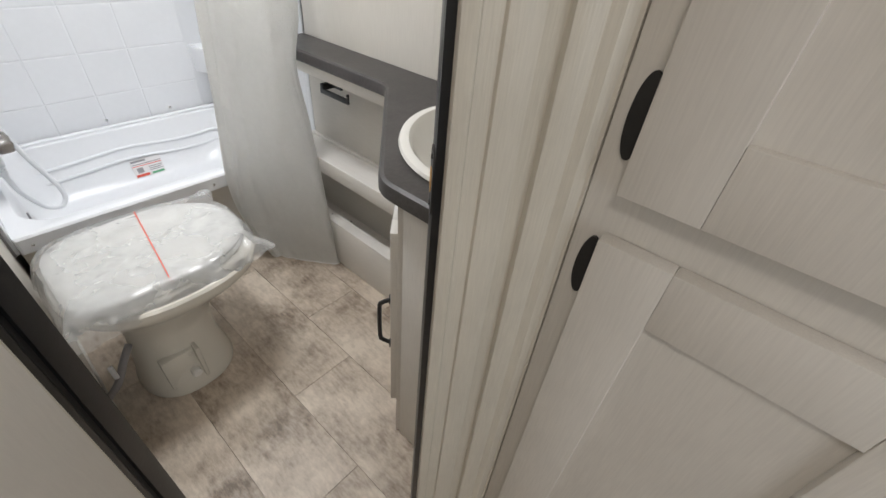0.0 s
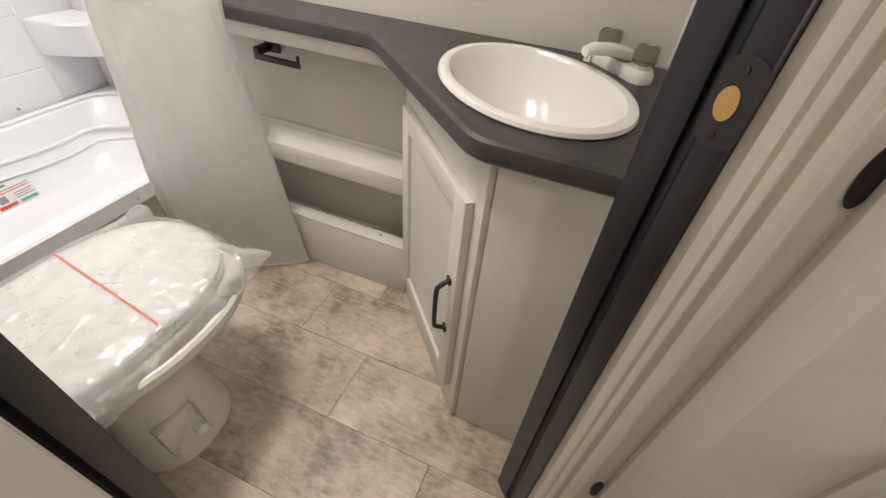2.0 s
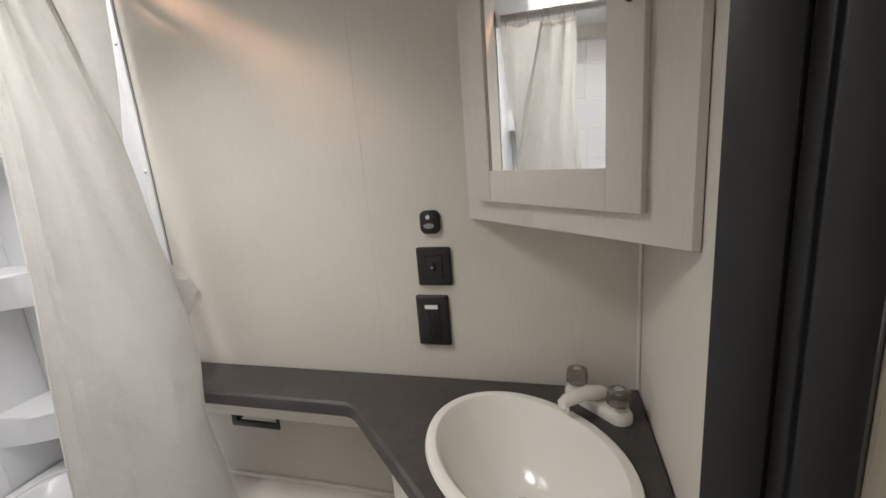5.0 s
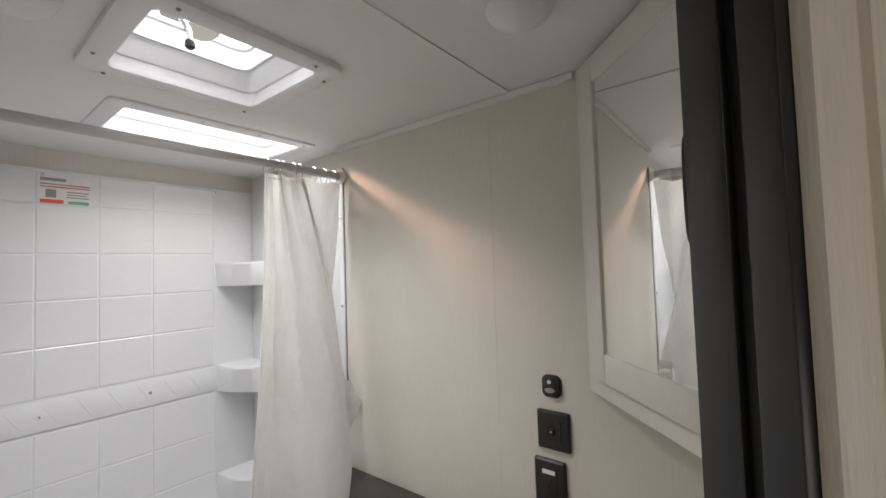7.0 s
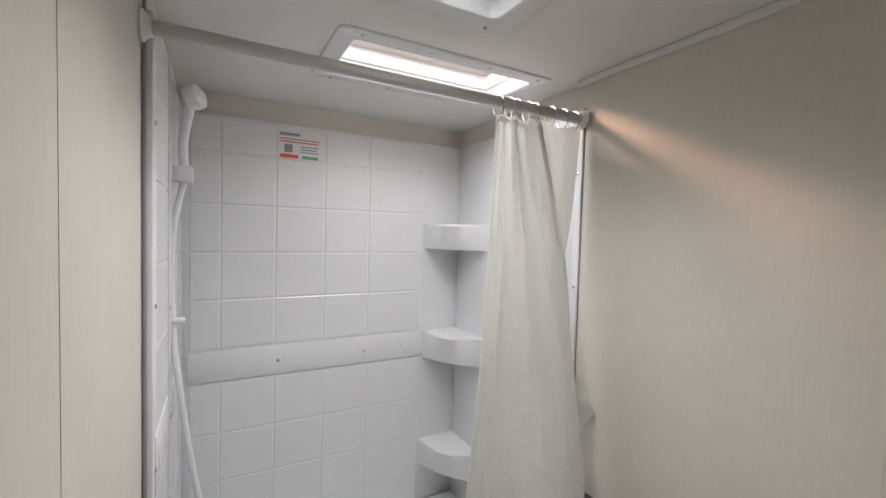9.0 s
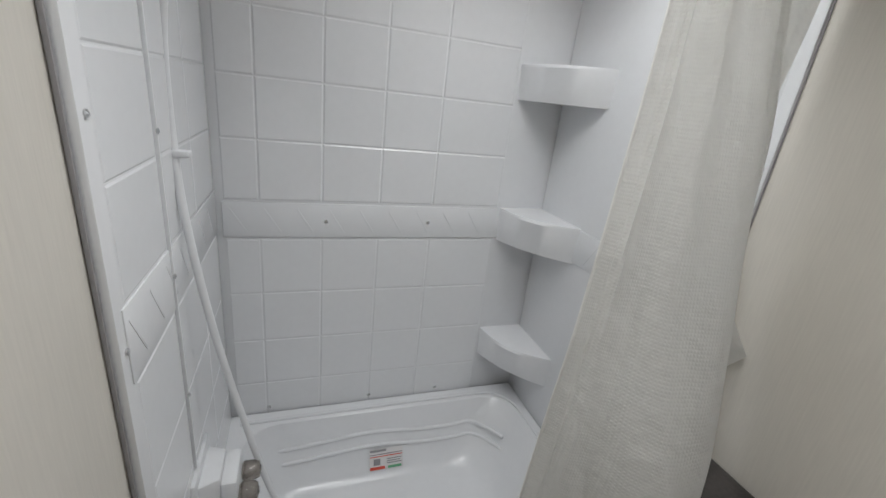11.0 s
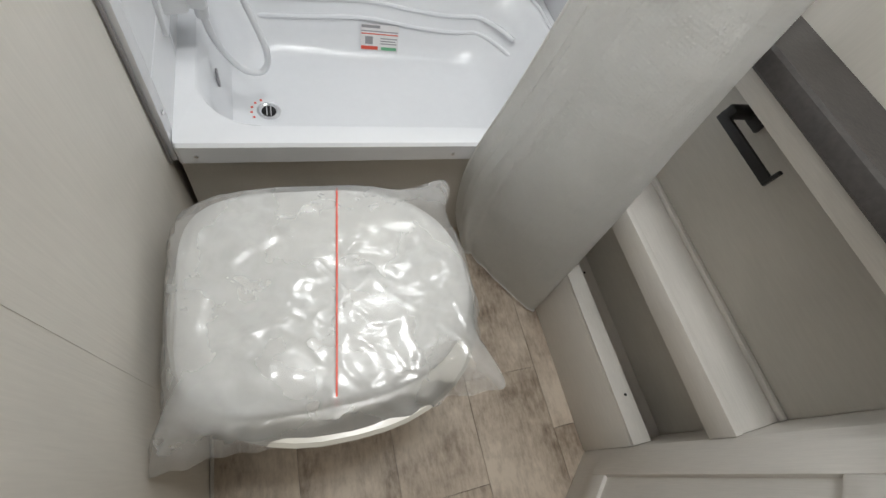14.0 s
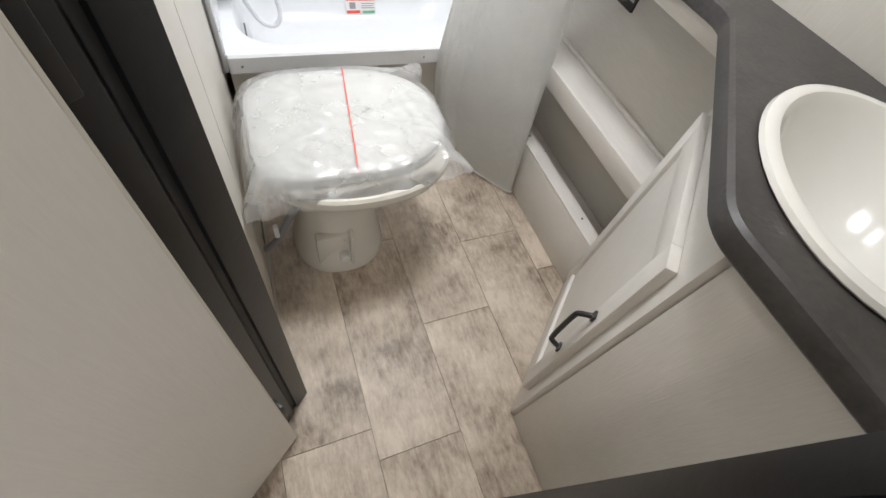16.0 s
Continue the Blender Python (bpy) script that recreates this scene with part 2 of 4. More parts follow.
def mesh_ob(name, bm, material, smooth=False):
    bmesh.ops.recalc_face_normals(bm, faces=bm.faces)
    me = bpy.data.meshes.new(name)
    bm.to_mesh(me)
    bm.free()
    me.materials.append(material)
    if smooth:
        me.shade_smooth()
        me.set_sharp_from_angle(angle=radians(38))
    return new(name, me)


def part(name, bm, material, parent=None, label="", smooth=True):
    ob = mesh_ob(name, bm, material, smooth)
    if parent:
        ob.parent = parent
        if not parent.parent:
            ob.matrix_parent_inverse = parent.matrix_basis.inverted()
    return tagged(ob, label)


def structure(name, bm, material, label, category, smooth=False):
    return tagged(mesh_ob(name, bm, material, smooth), label, category, kind="structure")


def box(a, b, bevel=0.0, bm=None, m=None, seg=2):
    """A box between two corners, with rounded edges; m places it."""
    own = bmesh.new()
    c, s = [(p + q) / 2 for p, q in zip(a, b)], [abs(q - p) for p, q in zip(a, b)]
    bmesh.ops.create_cube(own, size=1, matrix=Matrix.LocRotScale(c, None, s))
    if bevel:
        bmesh.ops.bevel(own, geom=list(own.edges), offset=bevel, segments=seg, affect="EDGES", profile=0.5)
    if m is not None:
        own.transform(m)
    return merge(bm, own)


def merge(bm, own):
    if bm is None:
        return own
    me = bpy.data.meshes.new("tmp")
    own.to_mesh(me)
    own.free()
    bm.from_mesh(me)
    bpy.data.meshes.remove(me)
    return bm


def prism(points, z0, z1, bm=None, m=None, bevel=0.0):
    own = bmesh.new()
    low = [own.verts.new((x, y, z0)) for x, y in points]
    face = own.faces.new(low)
    up = bmesh.ops.extrude_face_region(own, geom=[face])
    bmesh.ops.translate(own, verts=[g for g in up["geom"] if isinstance(g, bmesh.types.BMVert)], vec=(0, 0, z1 - z0))
    if bevel:
        bmesh.ops.bevel(own, geom=list(own.edges), offset=bevel, segments=2, affect="EDGES", profile=0.5)
    if m is not None:
        own.transform(m)
    return merge(bm, own)


def loft(rings, close_ends=True, bm=None, m=None):
    own = bmesh.new()
    rows = [[own.verts.new(p) for p in ring] for ring in rings]
    n = len(rows[0])
    for a, b in zip(rows, rows[1:]):
        for i in range(n):
            own.faces.new((a[i], a[(i + 1) % n], b[(i + 1) % n], b[i]))
    if close_ends:
        own.faces.new(rows[0][::-1])
        own.faces.new(rows[-1])
    if m is not None:
        own.transform(m)
    return merge(bm, own)


def ellipse(cx, cy, rx, ry, z, n=40, p=2.0, turn=0.0):
    out = []
    for i in range(n):
        a = 2 * math.pi * i / n
        c, s = math.cos(a), math.sin(a)
        x, y = math.copysign(abs(c) ** (2 / p), c) * rx, math.copysign(abs(s) ** (2 / p), s) * ry
        out.append((cx + x * math.cos(turn) - y * math.sin(turn), cy + x * math.sin(turn) + y * math.cos(turn), z))
    return out


def d_shape(cx, cy, rx, ry, z, n=44, flat=4.2, round_end=2.3):
    """An oval whose -x end is squared off."""
    out = []
    for i in range(n):
        a = 2 * math.pi * i / n
        c, s = math.cos(a), math.sin(a)
        p = 2 / (flat if c < 0 else round_end)
        out.append((cx + math.copysign(abs(c) ** p, c) * rx, cy + math.copysign(abs(s) ** p, s) * ry, z))
    return out


def lathe(profile, at=(0, 0, 0), n=28, bm=None, m=None):
    """Radius and height pairs turned about z."""
    rings = [[(r * math.cos(2 * math.pi * i / n), r * math.sin(2 * math.pi * i / n), h) for i in range(n)] for r, h in profile]
    t = Matrix.Translation(at)
    return loft(rings, True, bm, (m @ t) if m is not None else t)


def smooth_path(points, steps=8):
    pts = [Vector(p) for p in points]
    pts = [2 * pts[0] - pts[1], *pts, 2 * pts[-1] - pts[-2]]
    out = []
    for a, b, c, d in zip(pts, pts[1:], pts[2:], pts[3:]):
        for i in range(steps):
            t = i / steps
            out.append(0.5 * (2 * b + (c - a) * t + (2 * a - 5 * b + 4 * c - d) * t * t + (3 * b - a - 3 * c + d) * t ** 3))
    return out + [pts[-2]]


def tube(points, radius, n=10, bm=None):
    pts = [Vector(p) for p in points]
    rings, side = [], None
    for i, p in enumerate(pts):
        way = (pts[min(i + 1, len(pts) - 1)] - pts[max(i - 1, 0)]).normalized()
        if side is None:
            side = way.orthogonal().normalized()
        side = (side - way * side.dot(way)).normalized()
        up = way.cross(side)
        rings.append([p + radius * (math.cos(2 * math.pi * k / n) * side + math.sin(2 * math.pi * k / n) * up) for k in range(n)])
    return loft(rings, True, bm)


def rounded(x0, y0, x1, y1, r, z, n=6):
    out = []
    for cx, cy, a0 in ((x1 - r, y1 - r, 0), (x0 + r, y1 - r, 90), (x0 + r, y0 + r, 180), (x1 - r, y0 + r, 270)):
        for i in range(n + 1):
            a = radians(a0 + 90 * i / n)
            out.append((cx + r * math.cos(a), cy + r * math.sin(a), z))
    return out


def facing(origin, along, name=None):
    """A frame whose x runs along a level direction, y up, and z out of the face to the right of it."""
    a = Vector((along[0], along[1], 0)).normalized()
    up = Vector((0, 0, 1))
    out = a.cross(up)
    return Matrix.Translation(origin) @ Matrix((a, up, out)).transposed().to_4x4()


# ---- plan ----
XL, XR, YB, YF = -1.01, 0.0, 1.93, 0.0     # walls of the bathroom
H, TUB, TOP = 1.98, 1.245, 0.845           # ceiling, tub front, counter top
Q = math.sqrt(0.5)
R_IN, L_IN = (-0.600, 0.068), (-0.975, 0.443)   # inner edges of the corner doorway

# ---- structure ----
floor = structure("floor", box((-1.12, 0.6, -0.12), (0.12, 2.05, -0.004), bm=box((-2.2, -1.5, -0.12), (0.12, 0.6, -0.004))), FLOORM, "floor base under weathered vinyl tiles", "floor")
structure("wall_right", box((0.0, -0.1, 0), (0.12, TUB + 0.004, H)), WALL, "beige linen-grain vinyl wall beside the vanity", "wall")
structure("wall_right_alcove", box((0.03, TUB + 0.004, 0), (0.12, YB + 0.12, H)), WALL, "beige wall behind the white shower surround", "wall")
structure("wall_back", box((XL - 0.11, YB + 0.012, 0), (0.03, YB + 0.12, H)), WALL, "beige wall strip above the shower surround", "wall")
structure("wall_left", prism([(XL, YB + 0.012), (XL, 0.492), (L_IN[0] - 0.006, L_IN[1] + 0.008), (-1.036, 0.398), (-1.12, 0.482), (-1.12, YB + 0.012)], 0, H), WALL,
          "beige linen-grain vinyl wall beside the toilet", "wall")
structure("wall_front", prism([(0, 0), (-0.512, 0), (R_IN[0] + 0.018, R_IN[1] - 0.016), (-0.635, -0.003), (-0.572, -0.066), (-0.550, -0.088), (0, -0.09)], 0, H), WALL,
          "beige wall behind the corner sink", "wall")
structure("wall_hall_far", box((-2.2, -1.5, 0), (0.12, -1.4, H)), WALL, "plain beige hall wall", "wall")
structure("wall_hall_left", box((-2.2, -1.4, 0), (-2.1, 0.6, H)), WALL, "plain beige hall wall", "wall")
structure("wall_hall_end", box((-2.1, 0.5, 0), (-1.12, 0.6, H)), WALL, "plain beige hall wall", "wall")
structure("wall_hall_right", box((0.0, -1.4, 0), (0.12, -0.1, H)), WALL, "plain beige hall wall", "wall")

VX0, VX1, VY0, VY1 = -0.735, -0.405, 0.77, 1.085
SX0, SX1, SY0, SY1 = -0.635, -0.11, 1.31, 1.56
bm = None
for a, b in (((-2.2, -1.5), (0.12, VY0)), ((-2.2, VY0), (VX0, VY1)), ((VX1, VY0), (0.12, VY1)), ((-2.2, VY1), (0.12, SY0)),
             ((-2.2, SY0), (SX0, SY1)), ((SX1, SY0), (0.12, SY1)), ((-2.2, SY1), (0.12, 2.05))):
    bm = box((*a, H), (*b, H + 0.05), bm=bm)
bm = box((XL, 0.527, H - 0.003), (0, 0.545, H + 0.001), bm=bm)
structure("ceiling", bm, CEIL, "white panelled caravan ceiling with a joint strip", "ceiling")


def cove(name, a, b, label):
    """A thin trim along the top of a wall."""
    structure(name, box(a, b, 0.002), CEIL, label, "trim")


cove("trim_ceiling_right", (-0.012, 0.36, H - 0.018), (-0.001, TUB, H - 0.001), "narrow white trim along the ceiling")
cove("trim_ceiling_left", (XL + 0.001, 0.49, H - 0.018), (XL + 0.012, TUB, H - 0.001), "narrow white trim along the ceiling")
structure("trim_corner", box((-0.008, 0.001, TOP), (-0.001, 0.008, 1.24), 0.002), CEIL, "narrow white corner bead above the counter", "trim")
structure("baseboard", box((XL + 0.001, 0.49, 0.001), (XL + 0.008, TUB, 0.012), 0.002), BEIGE, "thin beige sealing bead at the wall foot", "baseboard")
for y in (0.60, 1.02):
    structure("trim_wall_seam_right" if y < 1 else "trim_wall_seam_left",
              box((-0.0006, y, TOP), (-0.0001, y + 0.003, H)) if y < 1 else box((XL + 0.0001, y - 0.2, 0), (XL + 0.0006, y - 0.197, H)),
              WALL, "narrow seam strip in the wall panel", "trim")


# doorway: black jambs with stops on both sides, head above
def jamb_profile(corner, way):
    """way: +1 where the opening lies towards -x +y of the corner."""
    d, n = Vector((-Q, Q)) * way, Vector((-Q, -Q))
    c = Vector(corner)
    pts = [(-0.016, -0.006), (0.003, -0.006), (0.003, 0.034), (-0.004, 0.034), (-0.004, 0.044), (0.004, 0.050), (0.006, 0.080), (-0.016, 0.080)]
    return [tuple(c + d * s + n * p) for s, p in pts]


door_frame = thing("door_frame", "black vinyl door frame across the room corner", "door frame", kind="structure")
right_jamb = part("jamb", prism(jamb_profile((R_IN[0] + 0.010, R_IN[1] - 0.010), 1), 0, 1.9, bevel=0.0015), JAMB, door_frame)
left_jamb = part("jamb", prism(jamb_profile(L_IN, -1), 0, 1.9, bevel=0.0015), JAMB, door_frame)
across = facing((R_IN[0] - 0.004, R_IN[1] + 0.004, 0), (-Q, Q))
part("head", box((0.0, 1.9, -0.078), (0.53, 1.94, 0.006), 0.002, m=across), JAMB, door_frame)
structure("wall_over_door", box((-0.01, 1.94, -0.075), (0.54, H, 0.0), m=across), WALL, "beige wall strip over the doorway", "wall")

# strike plate on the right jamb
S0 = Vector((R_IN[0], R_IN[1], 0)) + Vector((-Q, -Q, 0)) * 0.062 + Vector((-Q, Q, 0)) * -0.0085
strike = facing(S0 + Vector((0, 0, 1.0)), (-Q, -Q))
if strike.to_3x3().col[2].dot(Vector((-Q, Q, 0))) < 0:
    strike = facing(S0 + Vector((0, 0, 1.0)), (Q, Q))
plate = part("strike_plate", prism([(p[0], p[1]) for p in rounded(-0.017, -0.036, 0.022, 0.036, 0.016, 0)], 0, 0.002, m=strike), IRON, door_frame, "black strike plate with a bare wood hole")
part("hole", lathe([(0.011, 0.002), (0.011, 0.0028)], (0, 0, 0), 20, m=strike @ Matrix.Diagonal((0.85, 1.25, 1, 1))), BRASSY, plate, "bare wood latch hole")
for y in (-0.026, 0.026):
    part("screw", lathe([(0.003, 0.002), (0.003, 0.0032), (0.001, 0.0036)], (0.002, y, 0), 12, m=strike), IRON, plate)

# fluted cream casing outside the right jamb, and its inner counterpart on the left
casing = thing("door_casing", "cream fluted wood casing outside the black door frame", "door casing", kind="structure")
o = Vector((-0.645, -0.001))
run = Vector((Q, -Q))
pts, steps = [], [(0, 0.0), (0.002, 0.010), (0.010, 0.013), (0.016, 0.013), (0.018, 0.009), (0.034, 0.009), (0.036, 0.014), (0.050, 0.016), (0.064, 0.012), (0.066, 0.004)]
for s, p in steps:
    pts.append(tuple(o + run * s + Vector((-Q, -Q)) * p))
part("casing_board", prism(pts + [(-0.590, -0.046), (-0.634, -0.002)], 0, 1.96), CREAM, casing)
part("corner_post", prism([(-0.601, -0.049), (-0.592, -0.064), (-0.598, -0.072), (-0.594, -0.082), (-0.582, -0.090), (-0.580, -0.101), (-0.572, -0.108), (-0.572, -0.1115),
                           (-0.552, -0.1115), (-0.552, -0.089), (-0.574, -0.067), (-0.592, -0.047)], 0, 1.96), CREAM, casing)
part("outer_board", prism([(-1.034, 0.386), (-1.044, 0.376), (-1.09, 0.42), (-1.08, 0.432)], 0, 1.96), CREAM, casing)

# the bathroom door, standing open outwards at the left jamb
door = thing("door_1", "open flat beige door beside the black frame", "door", kind="structure")
dm = facing((-1.031, 0.372, 0.012), (-Q - 0.06, -Q + 0.06))
part("slab", box((0.0, 0.0, -0.034), (0.50, 1.87, 0.0), 0.0015, m=dm), DOORM, door)
part("edge_band", box((-0.003, 0.0, -0.033), (0.0005, 1.87, 0.001), 0.0008, m=dm), CREAM, door, "cream edge band")
for z in (0.18, 0.95, 1.70):
    hinge = part("hinge", box((-0.014, z, -0.03), (-0.002, z + 0.075, -0.004), 0.002, m=dm), IRON, door)


# ---- shower alcove ----
surround = thing("shower_surround", "white moulded plastic shower surround with tile pattern and corner shelves", "shower surround")
bm = box((XL + 0.002, YB - 0.004, 0.36), (0.028, YB + 0.010, 1.905), 0.003)
part("back_panel", bm, SHELL, surround)
part("side_panel", box((XL + 0.001, TUB, 0.36), (XL + 0.016, YB - 0.006, 1.905), 0.003), SHELL, surround)
part("side_panel", box((0.013, TUB + 0.006, 0.36), (0.028, YB - 0.006, 1.905), 0.003), SHELL, surround)
part("edge_strip", box((-0.006, TUB - 0.022, 0.36), (0.012, TUB + 0.003, 1.90), 0.003), SHELL_SATIN, surround, "white screwed edge strip")
part("edge_strip", box((XL + 0.001, TUB - 0.007, 0.36), (XL + 0.007, TUB - 0.001, 1.92), 0.002), GREY, surround, "grey edge strip")
part("band", box((XL + 0.03, YB - 0.009, 1.030), (-0.14, YB - 0.003, 1.133), 0.004), SHELL, surround, "raised band with slanted leaf relief")
for i in range(9):
    sx = -0.94 + i * 0.088
    sm = Matrix.Translation((sx, YB - 0.0098, 1.081)) @ Matrix.Rotation(radians(-32), 4, "Y")
    part("leaf_relief", box((-0.0018, -0.0002, -0.040), (0.0018, 0.002, 0.040), 0.0006, m=sm), SHELL, surround)


part("band", box((XL + 0.0155, TUB + 0.02, 1.050), (XL + 0.0185, YB - 0.012, 1.163), 0.0012), SHELL, surround, "raised band with slanted leaf relief")
part("band", box((0.0085, TUB + 0.02, 1.030), (0.0135, 1.72, 1.133), 0.002), SHELL, surround, "raised band with slanted leaf relief")
for i in range(7):
    for x, z, ys in ((XL + 0.0186, 1.1065, 1.30), (0.0083, 1.0815, 1.27)):
        y = ys + i * 0.088
        if x > 0 and y > 1.70:
            continue
        sm = Matrix.Translation((x, y, z)) @ Matrix.Rotation(radians(32), 4, "X")
        part("leaf_relief", box((-0.0008, -0.0020, -0.042), (0.0008, 0.0020, 0.042), 0.0006, m=sm), SHELL, surround)
part("panel_joint", box((XL + 0.0155, 1.4755, 0.672), (XL + 0.0225, 1.4795, 1.90), 0.0015), SHELL_SATIN, surround, "upright joint bead")
for z in (0.86, 1.114, 1.36):
    part("screw", lathe([(0.005, 0), (0.005, 0.002), (0.002, 0.004)], n=12, m=pose(XL + 0.021, 1.4775, z, 0, 90)), CHROME, surround)
# thin grey strip drawn in as the shadow gap along the edge strip
part("gap_shade", box((-0.0025, TUB - 0.0250, 0.85), (-0.0004, TUB - 0.0228, 1.90)), GREY, surround, "grey strip for the shaded gap beside the edge strip")


def corner_shelf(z0, z1):
    """A bowed triangular shelf in the back right corner."""
    a, b = Vector((-0.150, YB - 0.003)), Vector((0.014, 1.690))
    bulge = Vector((-0.82, -0.57))
    n = 10
    def edge(k, out):
        return [tuple(a.lerp(b, i / n) + bulge * (k * math.sin(math.pi * i / n)) + bulge * out) for i in range(n + 1)]
    top = edge(0.042, 0.0) + [(0.014, YB - 0.003)]
    low = edge(0.022, -0.006) + [(0.014, YB - 0.003)]
    mid = edge(0.047, 0.0) + [(0.014, YB - 0.003)]
    rings = [[(x, y, z0) for x, y in low], [(x, y, z1 - 0.008) for x, y in mid], [(x, y, z1) for x, y in top]]
    return loft(rings)


for z0, z1 in ((0.565, 0.677), (1.023, 1.136), (1.477, 1.577)):
    part("corner_shelf", corner_shelf(z0, z1), SHELL, surround, "bowed corner shelf")
for x, y, z in ((-0.707, YB - 0.009, 1.079), (-0.395, YB - 0.009, 1.081), (-0.7, YB - 0.004, 1.885), (-0.15, YB - 0.004, 1.89), (-0.88, YB - 0.004, 0.43), (-0.55, YB - 0.004, 0.43), (-0.3, YB - 0.004, 0.43)):
    part("screw", lathe([(0.006, 0), (0.006, 0.002), (0.003, 0.004)], n=12, m=pose(x, y, z, 90)), CHROME, surround)
for z in (0.47, 0.80, 1.105, 1.40, 1.72):
    part("screw", lathe([(0.005, 0), (0.005, 0.002), (0.002, 0.004)], n=12, m=pose(XL + 0.016, TUB + 0.016, z, 0, 90)), CHROME, surround)
    part("screw", lathe([(0.005, 0), (0.005, 0.002), (0.002, 0.004)], n=12, m=pose(-0.006, TUB - 0.010, z, 0, -90)), CHROME, surround)


def printed_label(name, m, w, h, label):
    """A white sticker with bars of print; m: its lower left corner, x along, y up, z out."""
    t = thing(name, label, "label")
    part("sticker", box((0, 0, 0.0), (w, h, 0.0008), m=m), PAPER, t)
    bars = [(0.02, 0.86, 0.5, 0.97, GREY), (0.02, 0.62, 0.98, 0.66, RED), (0.02, 0.72, 0.98, 0.76, GREY), (0.02, 0.03, 0.46, 0.17, RED), (0.55, 0.03, 0.96, 0.15, GREEN),
            (0.52, 0.46, 0.96, 0.50, GREY), (0.52, 0.36, 0.92, 0.40, GREY), (0.52, 0.26, 0.96, 0.30, GREY), (0.12, 0.24, 0.32, 0.54, GREY)]
    for x0, y0, x1, y1, c in bars:
        part("print_bar", box((x0 * w, y0 * h, 0.0006), (x1 * w, y1 * h, 0.0012), m=m), c, t)


printed_label("wall_sticker", facing((-0.575 - 0.135, YB - 0.0085, 1.786), (1, 0)), 0.135, 0.092, "white care sticker with red bar on the surround")

# tub
tub = thing("bathtub", "small white moulded bathtub with wavy back ridges", "bathtub")
X0, X1, Y0, Y1, RIM = XL + 0.017, 0.012, TUB - 0.008, YB - 0.012, 0.412
rings = [rounded(X0, Y0 + 0.004, X1, Y1, 0.008, 0.357), rounded(X0, Y0, X1, Y1, 0.008, 0.362), rounded(X0, Y0, X1, Y1, 0.008, RIM - 0.006),
         rounded(X0, Y0 + 0.006, X1, Y1, 0.008, RIM), rounded(X0 + 0.035, Y0 + 0.050, X1 - 0.035, Y1 - 0.046, 0.10, RIM),
         rounded(X0 + 0.040, Y0 + 0.056, X1 - 0.042, Y1 - 0.054, 0.11, RIM - 0.006), rounded(X0 + 0.05, Y0 + 0.066, X1 - 0.075, Y1 - 0.070, 0.13, 0.34),
         rounded(X0 + 0.062, Y0 + 0.080, X1 - 0.12, Y1 - 0.105, 0.14, 0.25), rounded(X0 + 0.075, Y0 + 0.095, X1 - 0.155, Y1 - 0.130, 0.14, 0.21),
         rounded(X0 + 0.10, Y0 + 0.125, X1 - 0.19, Y1 - 0.160, 0.12, 0.195), rounded(X0 + 0.16, Y0 + 0.2, X1 - 0.28, Y1 - 0.2, 0.06, 0.191)]
own = loft(rings, False)
own.verts.ensure_lookup_table()
n = len(rings[0])
own.faces.new([own.verts[i] for i in range(len(own.verts) - n, len(own.verts))])
part("basin", own, SHELL, tub)
for z, k in ((0.315, 0), (0.272, 1)):
    pts = []
    for i in range(49):
        u = i / 48
        x = X0 + 0.10 + u * (X1 - X0 - 0.20)
        wave = 0.022 * math.exp(-((u - 0.45) / 0.20) ** 2) + 0.004 * math.sin(u * 9)
        zz = z + wave + 0.012 * (u > 0.8) * (u - 0.8) / 0.2
        yy = Y1 - 0.070 - (0.34 - zz) * 0.39 - 0.001
        # follow the rounded far corners
        d = max(0, u - 0.86) / 0.14
        pts.append((x, yy - 0.11 * d * d, zz))
    part("wavy_ridge", tube(pts, 0.0072, 8), SHELL, tub)
lip = [(X0 + 0.03, Y1 - 0.042, RIM + 0.003), (-0.6, Y1 - 0.040, RIM + 0.004), (X1 - 0.16, Y1 - 0.042, RIM + 0.005), (X1 - 0.08, Y1 - 0.065, RIM + 0.005), (X1 - 0.04, Y1 - 0.12, RIM + 0.004), (X1 - 0.030, Y1 - 0.22, RIM + 0.003), (X1 - 0.030, Y0 + 0.1, RIM + 0.001)]
part("back_lip", tube(smooth_path(lip, 8), 0.006, 8), SHELL, tub, "raised rounded lip")
part("apron", box((X0, Y0 + 0.016, 0.0), (X1, Y0 + 0.03, 0.358)), BEIGE, tub, "beige apron panel below the rim")
for x in (-0.96, -0.44, -0.05):
    part("screw", lathe([(0.004, 0), (0.004, 0.0015), (0.002, 0.003)], n=12, m=pose(x, Y0, 0.382, 90)), CHROME, tub)
drain = part("drain", lathe([(0.030, 0.0), (0.030, 0.003), (0.024, 0.004), (0.019, 0.001)], (-0.833, 1.543, 0.193)), CHROME, tub)
part("drain_hole", lathe([(0.018, 0.0), (0.018, 0.0012)], (-0.833, 1.543, 0.1938)), DARK, drain)
for x in (-0.838, -0.828):
    part("cross_bar", box((x - 0.0015, 1.526, 0.1945), (x + 0.0015, 1.56, 0.1965)), CHROME, drain)
part("overflow", box((X0 + 0.056, 1.52, 0.29), (X0 + 0.062, 1.532, 0.335), 0.002), GREY, tub, "dark overflow slot")
bm = None
for i in range(5):
    a = radians(115 + i * 24)
    bm = box((-0.833 + 0.043 * math.cos(a) - 0.003, 1.543 + 0.043 * math.sin(a) - 0.003, 0.1925), (-0.833 + 0.043 * math.cos(a) + 0.003, 1.543 + 0.043 * math.sin(a) + 0.003, 0.1945), bm=bm)
